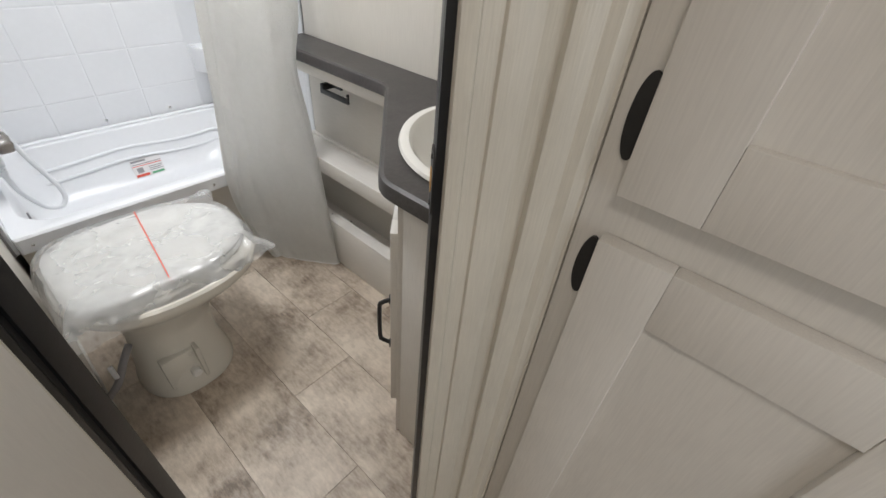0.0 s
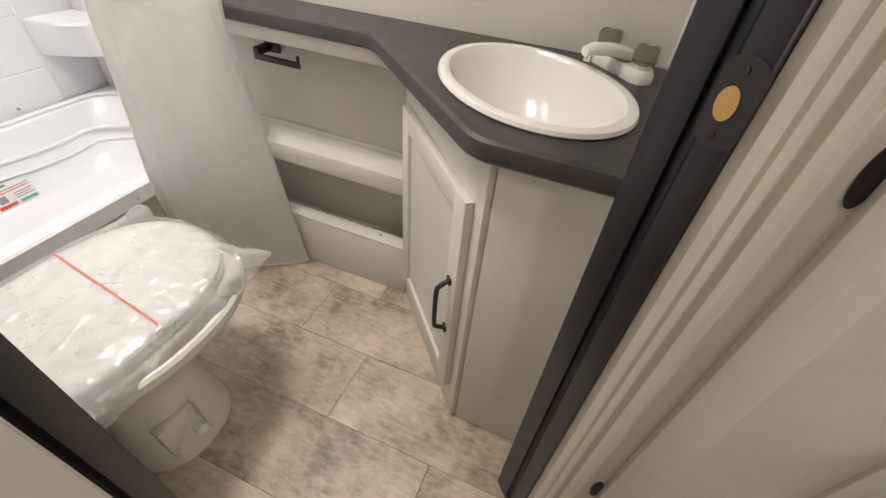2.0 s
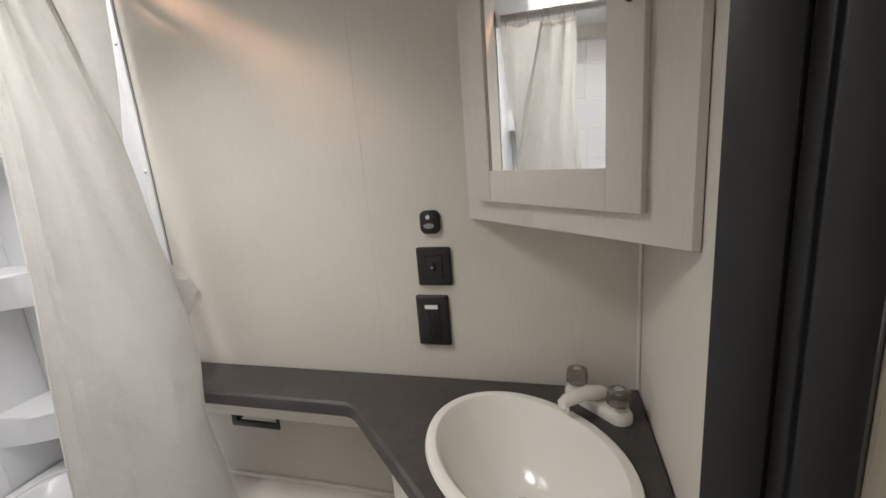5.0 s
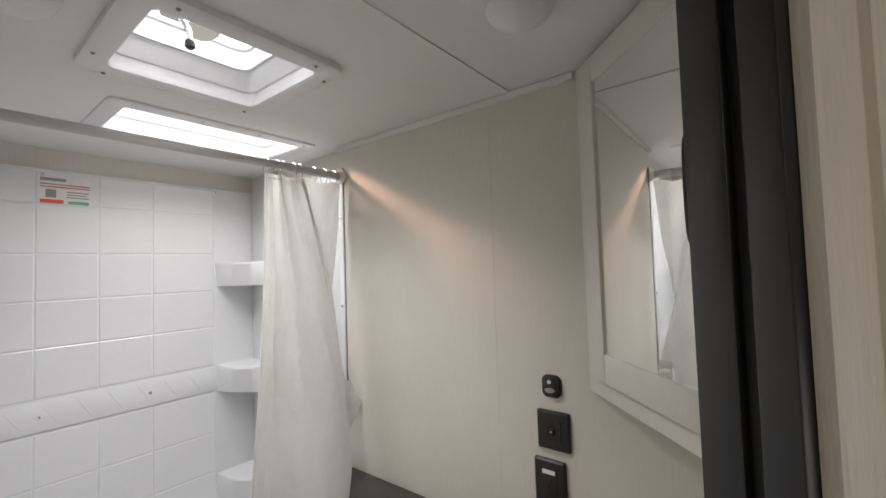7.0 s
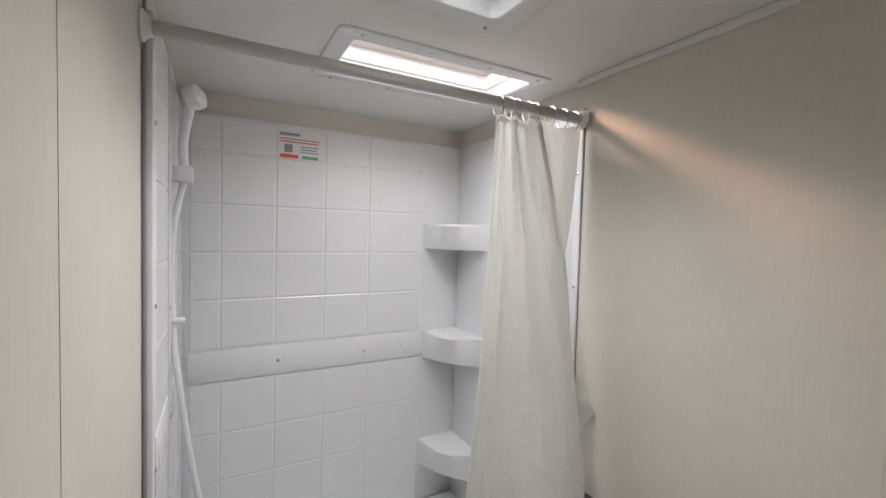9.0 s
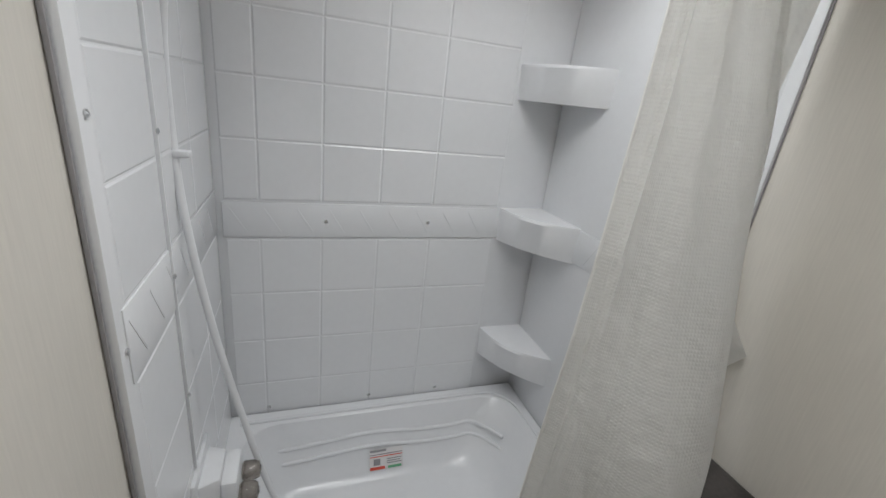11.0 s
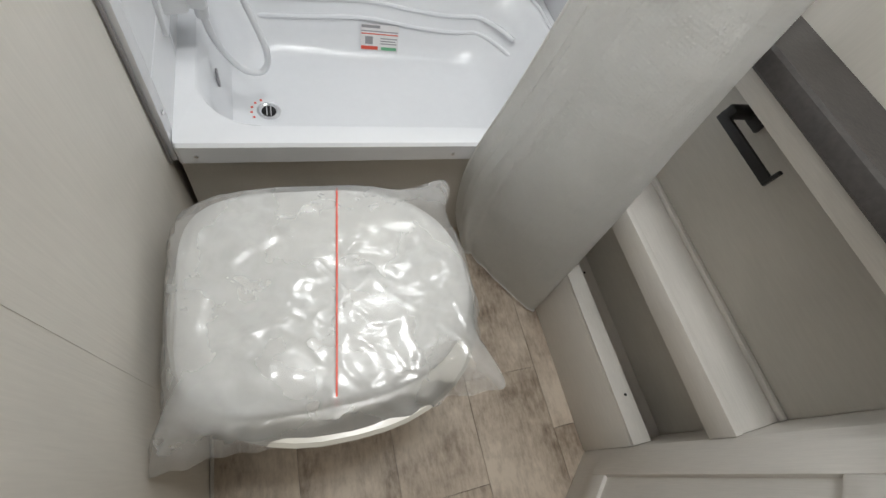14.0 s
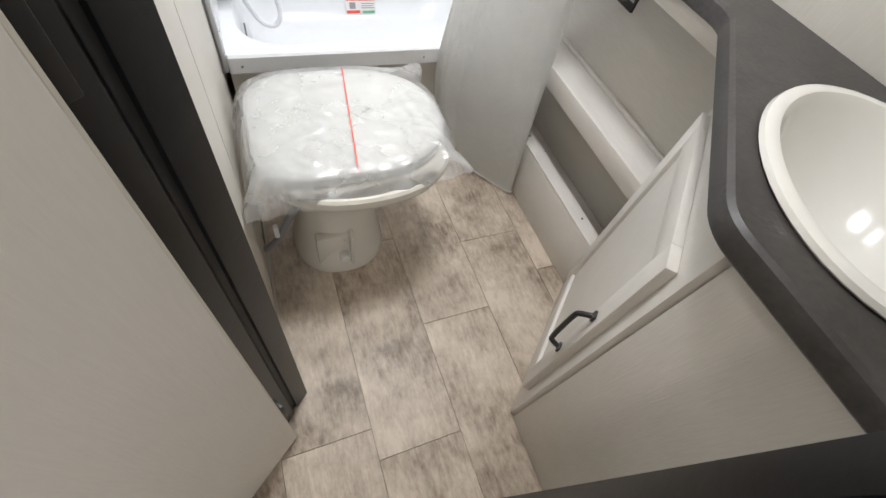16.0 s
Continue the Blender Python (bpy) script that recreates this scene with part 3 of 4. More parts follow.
tagged(mesh_ob("drain_sticker", bm, RED), "red ring of print round the drain", "label")
printed_label("tub_sticker", facing((-0.556, 1.7885, 0.213), (1, 0)) @ Matrix.Rotation(radians(-21.5), 4, "X"), 0.118, 0.074, "white care sticker with red bar inside the tub")

# shower valve, hose and hand shower
valve = thing("shower_valve", "white shower valve with two smoked knobs", "shower valve")
part("back_plate", box((XL + 0.016, 1.430, 0.485), (XL + 0.026, 1.580, 0.668), 0.003), SHELL_SATIN, valve)
part("box", prism([(-0.985, 1.445), (-0.945, 1.462), (-0.945, 1.548), (-0.985, 1.565)], 0.515, 0.645, bevel=0.004), SHELL_SATIN, valve)
part("body", box((-0.946, 1.455, 0.525), (-0.912, 1.555, 0.635), 0.008), SHELL_SATIN, valve)
for y in (1.475, 1.535):
    k = pose(-0.912, y, 0.580, 0, 90)
    knob = part("knob", lathe([(0.019, 0), (0.023, 0.004), (0.022, 0.030), (0.018, 0.038), (0.006, 0.040)], n=14, m=k), SMOKE, valve, "smoked acrylic knob")
    part("cap", lathe([(0.009, 0.0402), (0.008, 0.042)], n=14, m=k), CHROME, knob)
part("outlet", lathe([(0.010, 0), (0.010, 0.02), (0.013, 0.022), (0.013, 0.04)], n=14, m=pose(-0.93, 1.50, 0.526, 180)), SHELL_SATIN, valve)
hose = smooth_path([(-0.965, 1.60, 1.68), (-0.993, 1.59, 1.52), (-0.991, 1.57, 1.31), (-0.975, 1.55, 1.15), (-0.945, 1.55, 0.93), (-0.905, 1.55, 0.72), (-0.862, 1.55, 0.52),
                    (-0.822, 1.55, 0.375), (-0.836, 1.548, 0.318), (-0.880, 1.54, 0.33), (-0.918, 1.52, 0.41), (-0.930, 1.50, 0.49)], 8)
shower = thing("hand_shower", "white hand shower with a hanging hose", "hand shower")
part("hose", tube(hose, 0.0075, 10), SHELL_SATIN, shower, "white ribbed hose")
part("wand", tube(smooth_path([(-0.968, 1.60, 1.665), (-0.972, 1.59, 1.74), (-0.962, 1.57, 1.80), (-0.955, 1.56, 1.83)], 5), 0.011, 12), SHELL_SATIN, shower)
part("head", lathe([(0.010, -0.012), (0.026, -0.010), (0.030, 0.004), (0.027, 0.018), (0.012, 0.026)], n=24, m=pose(-0.950, 1.552, 1.848, 25, 70)), SHELL_SATIN, shower)
part("holder", box((XL + 0.016, 1.575, 1.650), (-0.95, 1.62, 1.690), 0.006), SHELL_SATIN, shower, "wall holder")
part("hose_clip", box((XL + 0.016, 1.56, 1.305), (-0.965, 1.585, 1.318), 0.004), SHELL_SATIN, shower, "hose clip")

# curtain rod
rod = thing("curtain_rod", "white curtain rod between the shower walls", "curtain rod")
part("tube", tube([(XL + 0.004, 1.225, 1.868), (-0.28, 1.225, 1.868)], 0.0125, 18), ROD, rod)
part("sleeve", tube([(-0.30, 1.225, 1.868), (-0.008, 1.225, 1.868)], 0.0145, 18), ROD, rod)
for x, r in ((XL + 0.001, 90), (-0.008, -90)):
    part("flange", lathe([(0.026, 0), (0.026, 0.004), (0.018, 0.010), (0.016, 0.016)], m=pose(x, 1.225, 1.868, 0, r)), SHELL_SATIN, rod)


# curtain, pushed together at the right wall
LEVELS = [  # height, then outline points across from the free edge to the folded edge
    (1.835, [(-0.297, 1.222), (-0.262, 1.208), (-0.225, 1.230), (-0.195, 1.204), (-0.167, 1.212)]),
    (1.60, [(-0.300, 1.220), (-0.262, 1.196), (-0.210, 1.196), (-0.155, 1.184), (-0.112, 1.200)]),
    (1.45, [(-0.307, 1.217), (-0.264, 1.186), (-0.200, 1.176), (-0.135, 1.164), (-0.084, 1.188)]),
    (1.15, [(-0.330, 1.208), (-0.292, 1.158), (-0.212, 1.110), (-0.125, 1.104), (-0.062, 1.166)]),
    (0.95, [(-0.350, 1.205), (-0.315, 1.135), (-0.245, 1.066), (-0.155, 1.050), (-0.095, 1.090)]),
    (0.80, [(-0.360, 1.208), (-0.328, 1.135), (-0.262, 1.050), (-0.205, 1.008), (-0.168, 1.024)]),
    (0.60, [(-0.374, 1.210), (-0.344, 1.138), (-0.284, 1.045), (-0.200, 0.986), (-0.156, 1.006)]),
    (0.36, [(-0.395, 1.213), (-0.362, 1.150), (-0.295, 1.050), (-0.186, 0.968), (-0.144, 0.990)]),
    (0.15, [(-0.365, 1.213), (-0.338, 1.158), (-0.280, 1.056), (-0.168, 0.958), (-0.140, 0.974)]),
    (0.012, [(-0.315, 1.215), (-0.298, 1.155), (-0.264, 1.066), (-0.152, 0.952), (-0.137, 0.974)]),
]


def curtain_mesh():
    rows = []
    cols = [smooth_path([(x, y, z) for z, p in LEVELS for x, y in [p[k]]], 10) for k in range(5)]
    for i in range(len(cols[0])):
        ring = smooth_path([c[i] for c in cols], 12)
        z = cols[0][i].z
        t = max(0, min(1, (z - 0.9) / 0.9))
        out = []
        for k, p in enumerate(ring):
            u = k / (len(ring) - 1)
            pleat = 0.009 * (1 - t) * math.sin(u * 11 + z * 2.5) + 0.013 * t * math.sin(u * 21) + 0.008 * (1 - t) * math.exp(-((u - 0.3) / 0.05) ** 2) * -1.6 + 0.009 * noise.noise(Vector((u * 4, z * 2.2, 1.3))) + 0.010 * noise.noise(Vector((u * 8 + z * 5, z * 3, 7.7))) + 0.003 * noise.noise(Vector((u * 20, z * 12, 4.2)))
            width = 0.15 + 0.03 * math.sin(z * 3.1)
            tuck = 0.020 * min(1, max(0, (width - u) / 0.03)) * min(1, max(0, (1.9 - z) / 0.3))   # the free edge lies behind a front fold
            out.append(p + Vector((-0.62, -0.78, 0)) * (pleat + 0.006 * math.sin(u * 9 + z * 2)) + Vector((0.25, 0.97, 0)) * tuck)
        rows.append(out)
    own = bmesh.new()
    uvl = own.loops.layers.uv.new("UVMap")
    vs = [[own.verts.new(p) for p in r] for r in rows]
    for i in range(len(vs) - 1):
        for k in range(len(vs[0]) - 1):
            f = own.faces.new((vs[i][k], vs[i][k + 1], vs[i + 1][k + 1], vs[i + 1][k]))
            for loop, (a, b) in zip(f.loops, ((i, k), (i, k + 1), (i + 1, k + 1), (i + 1, k))):
                loop[uvl].uv = (b / 48 * 0.42, rows[a][0].z)
    # cloth thickness
    bmesh.ops.solidify(own, geom=list(own.faces), thickness=0.0016)
    return own, rows


curtain = thing("shower_curtain", "white embossed vinyl shower curtain pushed to the wall", "curtain")
cm, crow = curtain_mesh()
cloth = part("cloth", cm, CLOTH, curtain)
part("hem", tube([p + Vector((0, 0, 0.004)) for p in crow[-1]], 0.0035, 6), CLOTH, curtain, "stitched bottom hem")
part("hem_stitch", tube([r[5] for r in crow[::2]], 0.0016, 6), CLOTH, curtain, "stitched line along the side hem")
part("side_seam", tube([r[0] for r in crow[::2]], 0.0030, 6), CLOTH, curtain, "thick side seam")
fold = [Vector(p) for p in ((-0.010, 1.196, 1.145), (-0.012, 1.168, 1.112), (-0.013, 1.136, 1.077), (-0.012, 1.164, 1.035), (-0.014, 1.192, 0.985))]
own = bmesh.new()
a = [own.verts.new(p) for p in fold]
b = [own.verts.new((-0.056, 1.182, p.z)) for p in fold]
for i in range(len(fold) - 1):
    own.faces.new((a[i], a[i + 1], b[i + 1], b[i]))
bmesh.ops.solidify(own, geom=list(own.faces), thickness=0.0016)
part("turned_edge", own, CLOTH, curtain)
own = bmesh.new()
rows = []
for p in smooth_path([(-0.018, 1.226, 1.838), (-0.036, 1.226, 1.62), (-0.060, 1.226, 1.46), (-0.075, 1.224, 1.28), (-0.085, 1.220, 1.12)], 6):
    start = -0.185 + 0.25 * (1.838 - p.z)
    rows.append([own.verts.new((start + (p.x - start) * k / 10, p.y + 0.007 * math.sin(k * 0.95 + p.z) * (p.z - 1.0), p.z + 0.006 * math.sin(k * 0.9))) for k in range(11)])
for r0, r1 in zip(rows, rows[1:]):
    for k in range(10):
        own.faces.new((r0[k], r0[k + 1], r1[k + 1], r1[k]))
bmesh.ops.solidify(own, geom=list(own.faces), thickness=0.0016)
part("rear_fold", own, CLOTH, curtain)
part("top_hem", tube([p + Vector((0, 0, -0.012)) for p in crow[0]], 0.003, 6), CLOTH, curtain, "stitched top hem")
for x in (-0.125, -0.082, -0.042):
    ring = [(x, 1.225 + 0.021 * math.sin(a), 1.858 + 0.026 * math.cos(a)) for a in [2 * math.pi * i / 16 for i in range(17)]]
    part("hook", tube(ring, 0.0016, 6), CHROME, curtain, "thin metal ring")
for k in (3, 14, 22, 34, 44):
    p = crow[0][k]
    ring = [(p.x, 1.225 + 0.021 * math.sin(a), 1.858 + 0.026 * math.cos(a)) for a in [2 * math.pi * i / 16 for i in range(17)]]
    part("hook", tube(ring, 0.0016, 6), CHROME, curtain, "thin metal ring")

# ---- ceiling fittings ----
vent = thing("roof_vent", "white square roof vent with fan and crank", "roof vent")


def frame_ring(x0, y0, x1, y1, wide, z0, z1, r=0.02):
    a, b = rounded(x0 - wide, y0 - wide, x1 + wide, y1 + wide, r + 0.012, z0), rounded(x0, y0, x1, y1, r, z0)
    up = lambda ring, z: [(x, y, z) for x, y, _ in ring]  # noqa: E731
    own = bmesh.new()
    loops = [[own.verts.new(p) for p in ring] for ring in (up(a, z1), up(a, z0 + 0.003), up(rounded(x0 - wide + 0.004, y0 - wide + 0.004, x1 + wide - 0.004, y1 + wide - 0.004, r + 0.01, 0), z0),
                                                          up(rounded(x0 - 0.004, y0 - 0.004, x1 + 0.004, y1 + 0.004, r, 0), z0), up(b, z0 + 0.004), up(b, z1))]
    n = len(loops[0])
    for p, q in zip(loops, loops[1:] + loops[:1]):
        for i in range(n):
            own.faces.new((p[i], p[(i + 1) % n], q[(i + 1) % n], q[i]))
    return own


def shaft(x0, y0, x1, y1, z0, z1, taper=0.01):
    rings = [rounded(x0, y0, x1, y1, 0.02, z0), rounded(x0 + taper, y0 + taper, x1 - taper, y1 - taper, 0.02, (z0 + z1) / 2 - 0.004), rounded(x0 + taper + 0.004, y0 + taper + 0.004, x1 - taper - 0.004, y1 - taper - 0.004, 0.02, (z0 + z1) / 2),
             rounded(x0 + 2 * taper, y0 + 2 * taper, x1 - 2 * taper, y1 - 2 * taper, 0.02, z1)]
    return loft(rings, False)


part("frame", frame_ring(VX0 + 0.01, VY0 + 0.01, VX1 - 0.01, VY1 - 0.01, 0.045, H - 0.016, H + 0.002), SHELL_SATIN, vent)
steps = [(0.004, H - 0.004), (0.006, H + 0.022), (0.011, H + 0.024), (0.030, H + 0.064), (0.037, H + 0.066)]
part("shaft", loft([rounded(VX0 + d, VY0 + d, VX1 - d, VY1 - d, 0.03, z) for d, z in steps], False), SHELL_SATIN, vent, "stepped white garnish")
part("upper_shaft", loft([rounded(VX0 + d, VY0 + d, VX1 - d, VY1 - d, 0.03, z) for d, z in ((0.0375, H + 0.065), (0.038, H + 0.110), (0.046, H + 0.112), (0.046, H + 0.120), (0.040, H + 0.122), (0.040, H + 0.176))], False),
     SHELL_SATIN, vent)
part("lid", box((VX0 - 0.02, VY0 - 0.02, H + 0.177), (VX1 + 0.02, VY1 + 0.02, H + 0.195), 0.006), SHELL_SATIN, vent, "white domed lid")
part("gasket", frame_ring(VX0 + 0.060, VY0 + 0.060, VX1 - 0.060, VY1 - 0.060, 0.007, H + 0.136, H + 0.143, 0.03), GREY, vent, "grey rubber gasket ring")
fan = part("fan_motor", lathe([(0.022, 0), (0.026, 0.006), (0.026, 0.03), (0.02, 0.036)], (-0.545, 0.945, 2.075)), SHELL_SATIN, vent, "small cream fan motor")
for k in range(4):
    m = Matrix.Translation((-0.545, 0.945, 2.083)) @ Matrix.Rotation(radians(90 * k + 20), 4, "Z") @ Matrix.Rotation(radians(24), 4, "X")
    part("blade", loft([ellipse(0.058, 0, 0.042, 0.026, -0.001, 14, 2.4), ellipse(0.058, 0, 0.042, 0.026, 0.001, 14, 2.4)], m=m), BONE, fan)
part("fan_bracket", box((-0.695, 0.937, 2.109), (-0.445, 0.953, 2.115), 0.002), SHELL_SATIN, vent)
crank = part("crank_arm", tube(smooth_path([(-0.665, 0.90, 2.06), (-0.645, 0.905, 2.04), (-0.630, 0.905, 2.02), (-0.628, 0.90, 1.995)], 4), 0.006, 8), CHROME, vent)
part("crank_box", box((-0.675, 0.885, 2.035), (-0.635, 0.925, 2.075), 0.006), SHELL_SATIN, vent)
part("crank_knob", lathe([(0.006, 0), (0.009, -0.004), (0.009, -0.014), (0.005, -0.018)][::-1], (-0.628, 0.90, 1.997), 14), BLACK, crank)
for x, y in ((-0.72, 1.105), (-0.42, 1.105), (-0.70, 0.752), (-0.44, 0.752), (-0.385, 0.80), (-0.755, 1.02)):
    part("screw", lathe([(0.002, -0.004), (0.004, -0.002), (0.004, 0.0)], (x, y, H - 0.0155), 10), GREY, vent)

skylight = thing("skylight", "white framed rectangular skylight above the tub", "skylight")
part("frame", frame_ring(SX0 + 0.008, SY0 + 0.008, SX1 - 0.008, SY1 - 0.008, 0.046, H - 0.008, H + 0.002, 0.012), SHELL_SATIN, skylight)
part("shaft", shaft(SX0 + 0.002, SY0 + 0.002, SX1 - 0.002, SY1 - 0.002, H, 2.066, 0.001), SHELL_SATIN, skylight)
pane = part("pane", box((SX0 - 0.03, SY0 - 0.03, 2.068), (SX1 + 0.03, SY1 + 0.03, 2.072), 0.001), PAPER, skylight, "milky white dome pane")
pane.visible_shadow = False
for x in (-0.62, -0.45, -0.28, -0.12):
    for y in (1.287, 1.582):
        part("screw", lathe([(0.002, -0.003), (0.004, -0.001), (0.004, 0.001)], (x, y, H - 0.008), 10), CHROME, skylight)


def dome_lamp(x, y, r):
    t = thing("ceiling_light", "round white dome light, switched off, on the ceiling", "ceiling light", "dome ceiling lights", at=(x, y, H))
    part("base", lathe([(r, -0.008), (r, 0.0)], (x, y, H), 32), SHELL_SATIN, t)
    part("diffuser", lathe([(0.004, -0.034), (r * 0.5, -0.031), (r * 0.8, -0.023), (r * 0.95, -0.010), (r * 0.95, -0.006)], (x, y, H), 32), SHELL_SATIN, t)


dome_lamp(-0.878, 0.908, 0.062)
dome_lamp(-0.318, 0.335, 0.062)
# mount for the added hall fill, out of view
hall_fill_mount = thing("hall_fill_light", "round white mount of the added, unseen hall fill light", "ceiling light", at=(-1.28, -0.42, H))
part("base", lathe([(0.09, -0.02), (0.09, 0.0)], (-1.28, -0.42, H), 32), SHELL_SATIN, hall_fill_mount)

# ---- toilet ----
toilet = thing("toilet", "bone ceramic low toilet with closed lid", "toilet", at=(-0.79, 0.925, 0))
rings = [ellipse(x, y, rx, ry, z, 44, p) for x, y, rx, ry, z, p in (
    (-0.790, 0.908, 0.134, 0.140, 0.0, 2.3), (-0.790, 0.908, 0.136, 0.142, 0.008, 2.3), (-0.790, 0.908, 0.130, 0.134, 0.03, 2.3), (-0.790, 0.912, 0.116, 0.112, 0.12, 2.2),
    (-0.785, 0.914, 0.114, 0.100, 0.20, 2.1), (-0.775, 0.914, 0.128, 0.112, 0.26, 2.1), (-0.758, 0.912, 0.172, 0.150, 0.315, 2.2), (-0.746, 0.910, 0.216, 0.192, 0.355, 2.3),
    (-0.744, 0.909, 0.240, 0.217, 0.385, 2.35), (-0.744, 0.909, 0.244, 0.222, 0.398, 2.35), (-0.744, 0.909, 0.244, 0.222, 0.414, 2.35), (-0.744, 0.909, 0.238, 0.216, 0.420, 2.35))]
part("bowl", loft(rings), BONE, toilet)
part("seat", loft([d_shape(-0.742, 0.922, rx, ry, z) for rx, ry, z in ((0.224, 0.180, 0.421), (0.228, 0.184, 0.428), (0.224, 0.180, 0.437))]), LIDW, toilet, "white seat ring")
part("lid", loft([d_shape(-0.744, 0.922, rx, ry, z) for rx, ry, z in ((0.222, 0.178, 0.4385), (0.227, 0.182, 0.445), (0.222, 0.177, 0.452), (0.205, 0.160, 0.457), (0.19, 0.145, 0.4565), (0.10, 0.07, 0.459))]), LIDW, toilet,
     "white closed lid")
recess = part("pedal_recess", box((-0.868, 0.792, 0.022), (-0.778, 0.82, 0.150), 0.004), BONE, toilet, "flat recessed pedal panel")
part("recess_edge", box((-0.778, 0.774, 0.020), (-0.766, 0.82, 0.158), 0.004), BONE, recess)
part("pedal", lathe([(0.012, 0), (0.014, 0.004), (0.014, 0.022), (0.010, 0.026)], (0, 0, 0), 18, m=pose(-0.797, 0.788, 0.072, 90)), LIDW, recess, "round white pedal")
for x in (-0.86, -0.79):
    part("bolt_cap", lathe([(0.005, 0), (0.005, 0.003), (0.002, 0.005)], (0, 0, 0), 12, m=pose(x, 0.792, 0.135 if x > -0.8 else 0.03, 90)), BONE, recess)
pipe = part("water_pipe", tube(smooth_path([(-1.0, 0.83, 0.10), (-0.965, 0.835, 0.13), (-0.93, 0.86, 0.17), (-0.90, 0.89, 0.19)], 5), 0.010, 10), GREY, toilet, "grey water pipe")
part("tap_lever", box((-0.968, 0.822, 0.155), (-0.955, 0.838, 0.20), 0.004), SHELL_SATIN, pipe)

# plastic wrap over seat and lid
def bag_height(x, y):
    """Loose film lying on the lid: low swells with straight creases across them."""
    p = Vector((x * 9, y * 9, 3.1))
    ridge = 1 - abs(noise.noise(Vector((x * 7 + y * 6 + 4, y * 17 - x * 5, 9.4)))) * 2.2
    cross = 1 - abs(noise.noise(Vector((x * 21 + y * 10, y * 6 - x * 4, 2.2)))) * 2.2
    return 0.4640 + 0.0025 * noise.noise(p) + 0.0022 * max(0, ridge) ** 4 + 0.0012 * max(0, cross) ** 4


def wrap_mesh():
    """Film resting on the lid, then falling loosely to a boxy outline with four pinched corners."""
    own = bmesh.new()
    nr, na, cx, cy = 46, 180, -0.748, 0.922
    rows = []
    for j in range(1, nr + 1):
        s, row = j / nr, []
        for i in range(na):
            a = 2 * math.pi * i / na
            c, d = math.cos(a), math.sin(a)
            lid_p = 2 / (4.0 if c < 0 else 2.4)
            ex, ey = math.copysign(abs(c) ** lid_p, c) * 0.226, math.copysign(abs(d) ** lid_p, d) * 0.180
            box_p = 2 / (4.5 if c < 0 else 3.2)
            bx, by = math.copysign(abs(c) ** box_p, c) * (0.254 if c < 0 else 0.246), math.copysign(abs(d) ** box_p, d) * (0.198 if d > 0 else 0.222)
            pinch = sum(k * max(0, math.cos(a - radians(g))) ** w for g, k, w in ((45, 0.050, 50), (318, 0.046, 50), (222, 0.036, 30), (140, 0.012, 20)))
            crimp = 0.004 * noise.noise(Vector((c * 9, d * 9, 5.5))) + 0.002 * math.sin(a * 31)
            bx, by = bx * (1 + (pinch + crimp) / 0.22), by * (1 + (pinch + crimp) / 0.22)
            if s <= 0.7:
                k = s / 0.7
                x, y = cx + ex * k, cy + ey * k
                z = bag_height(x, y) - 0.004 * k ** 6
            else:
                q = (s - 0.7) / 0.3
                fall = 0.040 + 0.050 * max(0, -c) + 0.006 * max(0, -d) - 0.5 * pinch
                x, y = cx + ex + (bx - ex) * q ** 0.8, cy + ey + (by - ey) * q ** 0.8
                z = bag_height(cx + ex, cy + ey) - 0.004 - fall * q ** 1.4 + 0.006 * q * noise.noise(Vector((c * 6, d * 6, q * 3)))
            row.append(own.verts.new((max(x, XL + 0.004), y, z)))
        rows.append(row)
    for r0, r1 in zip(rows, rows[1:]):
        for i in range(na):
            own.faces.new((r0[i], r0[(i + 1) % na], r1[(i + 1) % na], r1[i]))
    own.faces.new(rows[0])
    return own


wrap = thing("plastic_wrap", "clear crumpled plastic bag with red stripe over the toilet lid", "plastic bag")
wm = wrap_mesh()
part("bag", wm, FILM, wrap)
stripe = []
for i in range(25):
    u = i / 24
    y = 1.098 - u * (1.098 - 0.732)
    x = -0.722 - 0.045 * u 
    drop = 0.006 * max(0, abs(y - 0.92) - 0.155) / 0.02
    stripe.append((x, y, bag_height(x, y) + 0.0022 - drop))
bm = bmesh.new()
vs = [(bm.verts.new((x - 0.0014, y, z)), bm.verts.new((x + 0.0014, y, z)), bm.verts.new((x + 0.0014, y, z - 0.001)), bm.verts.new((x - 0.0014, y, z - 0.001))) for x, y, z in stripe]
for a, b in zip(vs, vs[1:]):
    for i in range(4):
        bm.faces.new((a[i], a[(i + 1) % 4], b[(i + 1) % 4], b[i]))
part("stripe", bm, RED, wrap, "red printed tear line")

# ---- vanity ----
vanity = thing("vanity_cabinet", "whitewashed wood corner vanity with one panel door", "cabinet", at=(-0.25, 0.25, 0))
A, B = Vector((-0.479, 0.234)), Vector((-0.128, 0.548))
part("carcass", prism([(-0.002, 0.002), (-0.462, 0.002), (-0.462, 0.238), (-0.128, 0.536), (-0.002, 0.536)], 0.002, 0.680), WOOD, vanity)
part("end_panel", box((-0.126, 0.536, 0.002), (-0.004, 0.548, 0.806), 0.001), WOOD, vanity)
part("side_panel", box((-0.477, 0.003, 0.001), (-0.463, 0.222, 0.806), 0.001), WOOD, vanity)
along = (B - A).normalized()
vf = facing((A.x, A.y, 0), along)
if vf.to_3x3().col[2].dot(Vector((-1, 1, 0))) < 0:
    vf = facing((B.x, B.y, 0), -along)
    FLIP = True
else:
    FLIP = False
W = (B - A).length


def fx(s):
    """A distance from the free corner of the diagonal face, in the face's own frame."""
    return W - s if FLIP else s


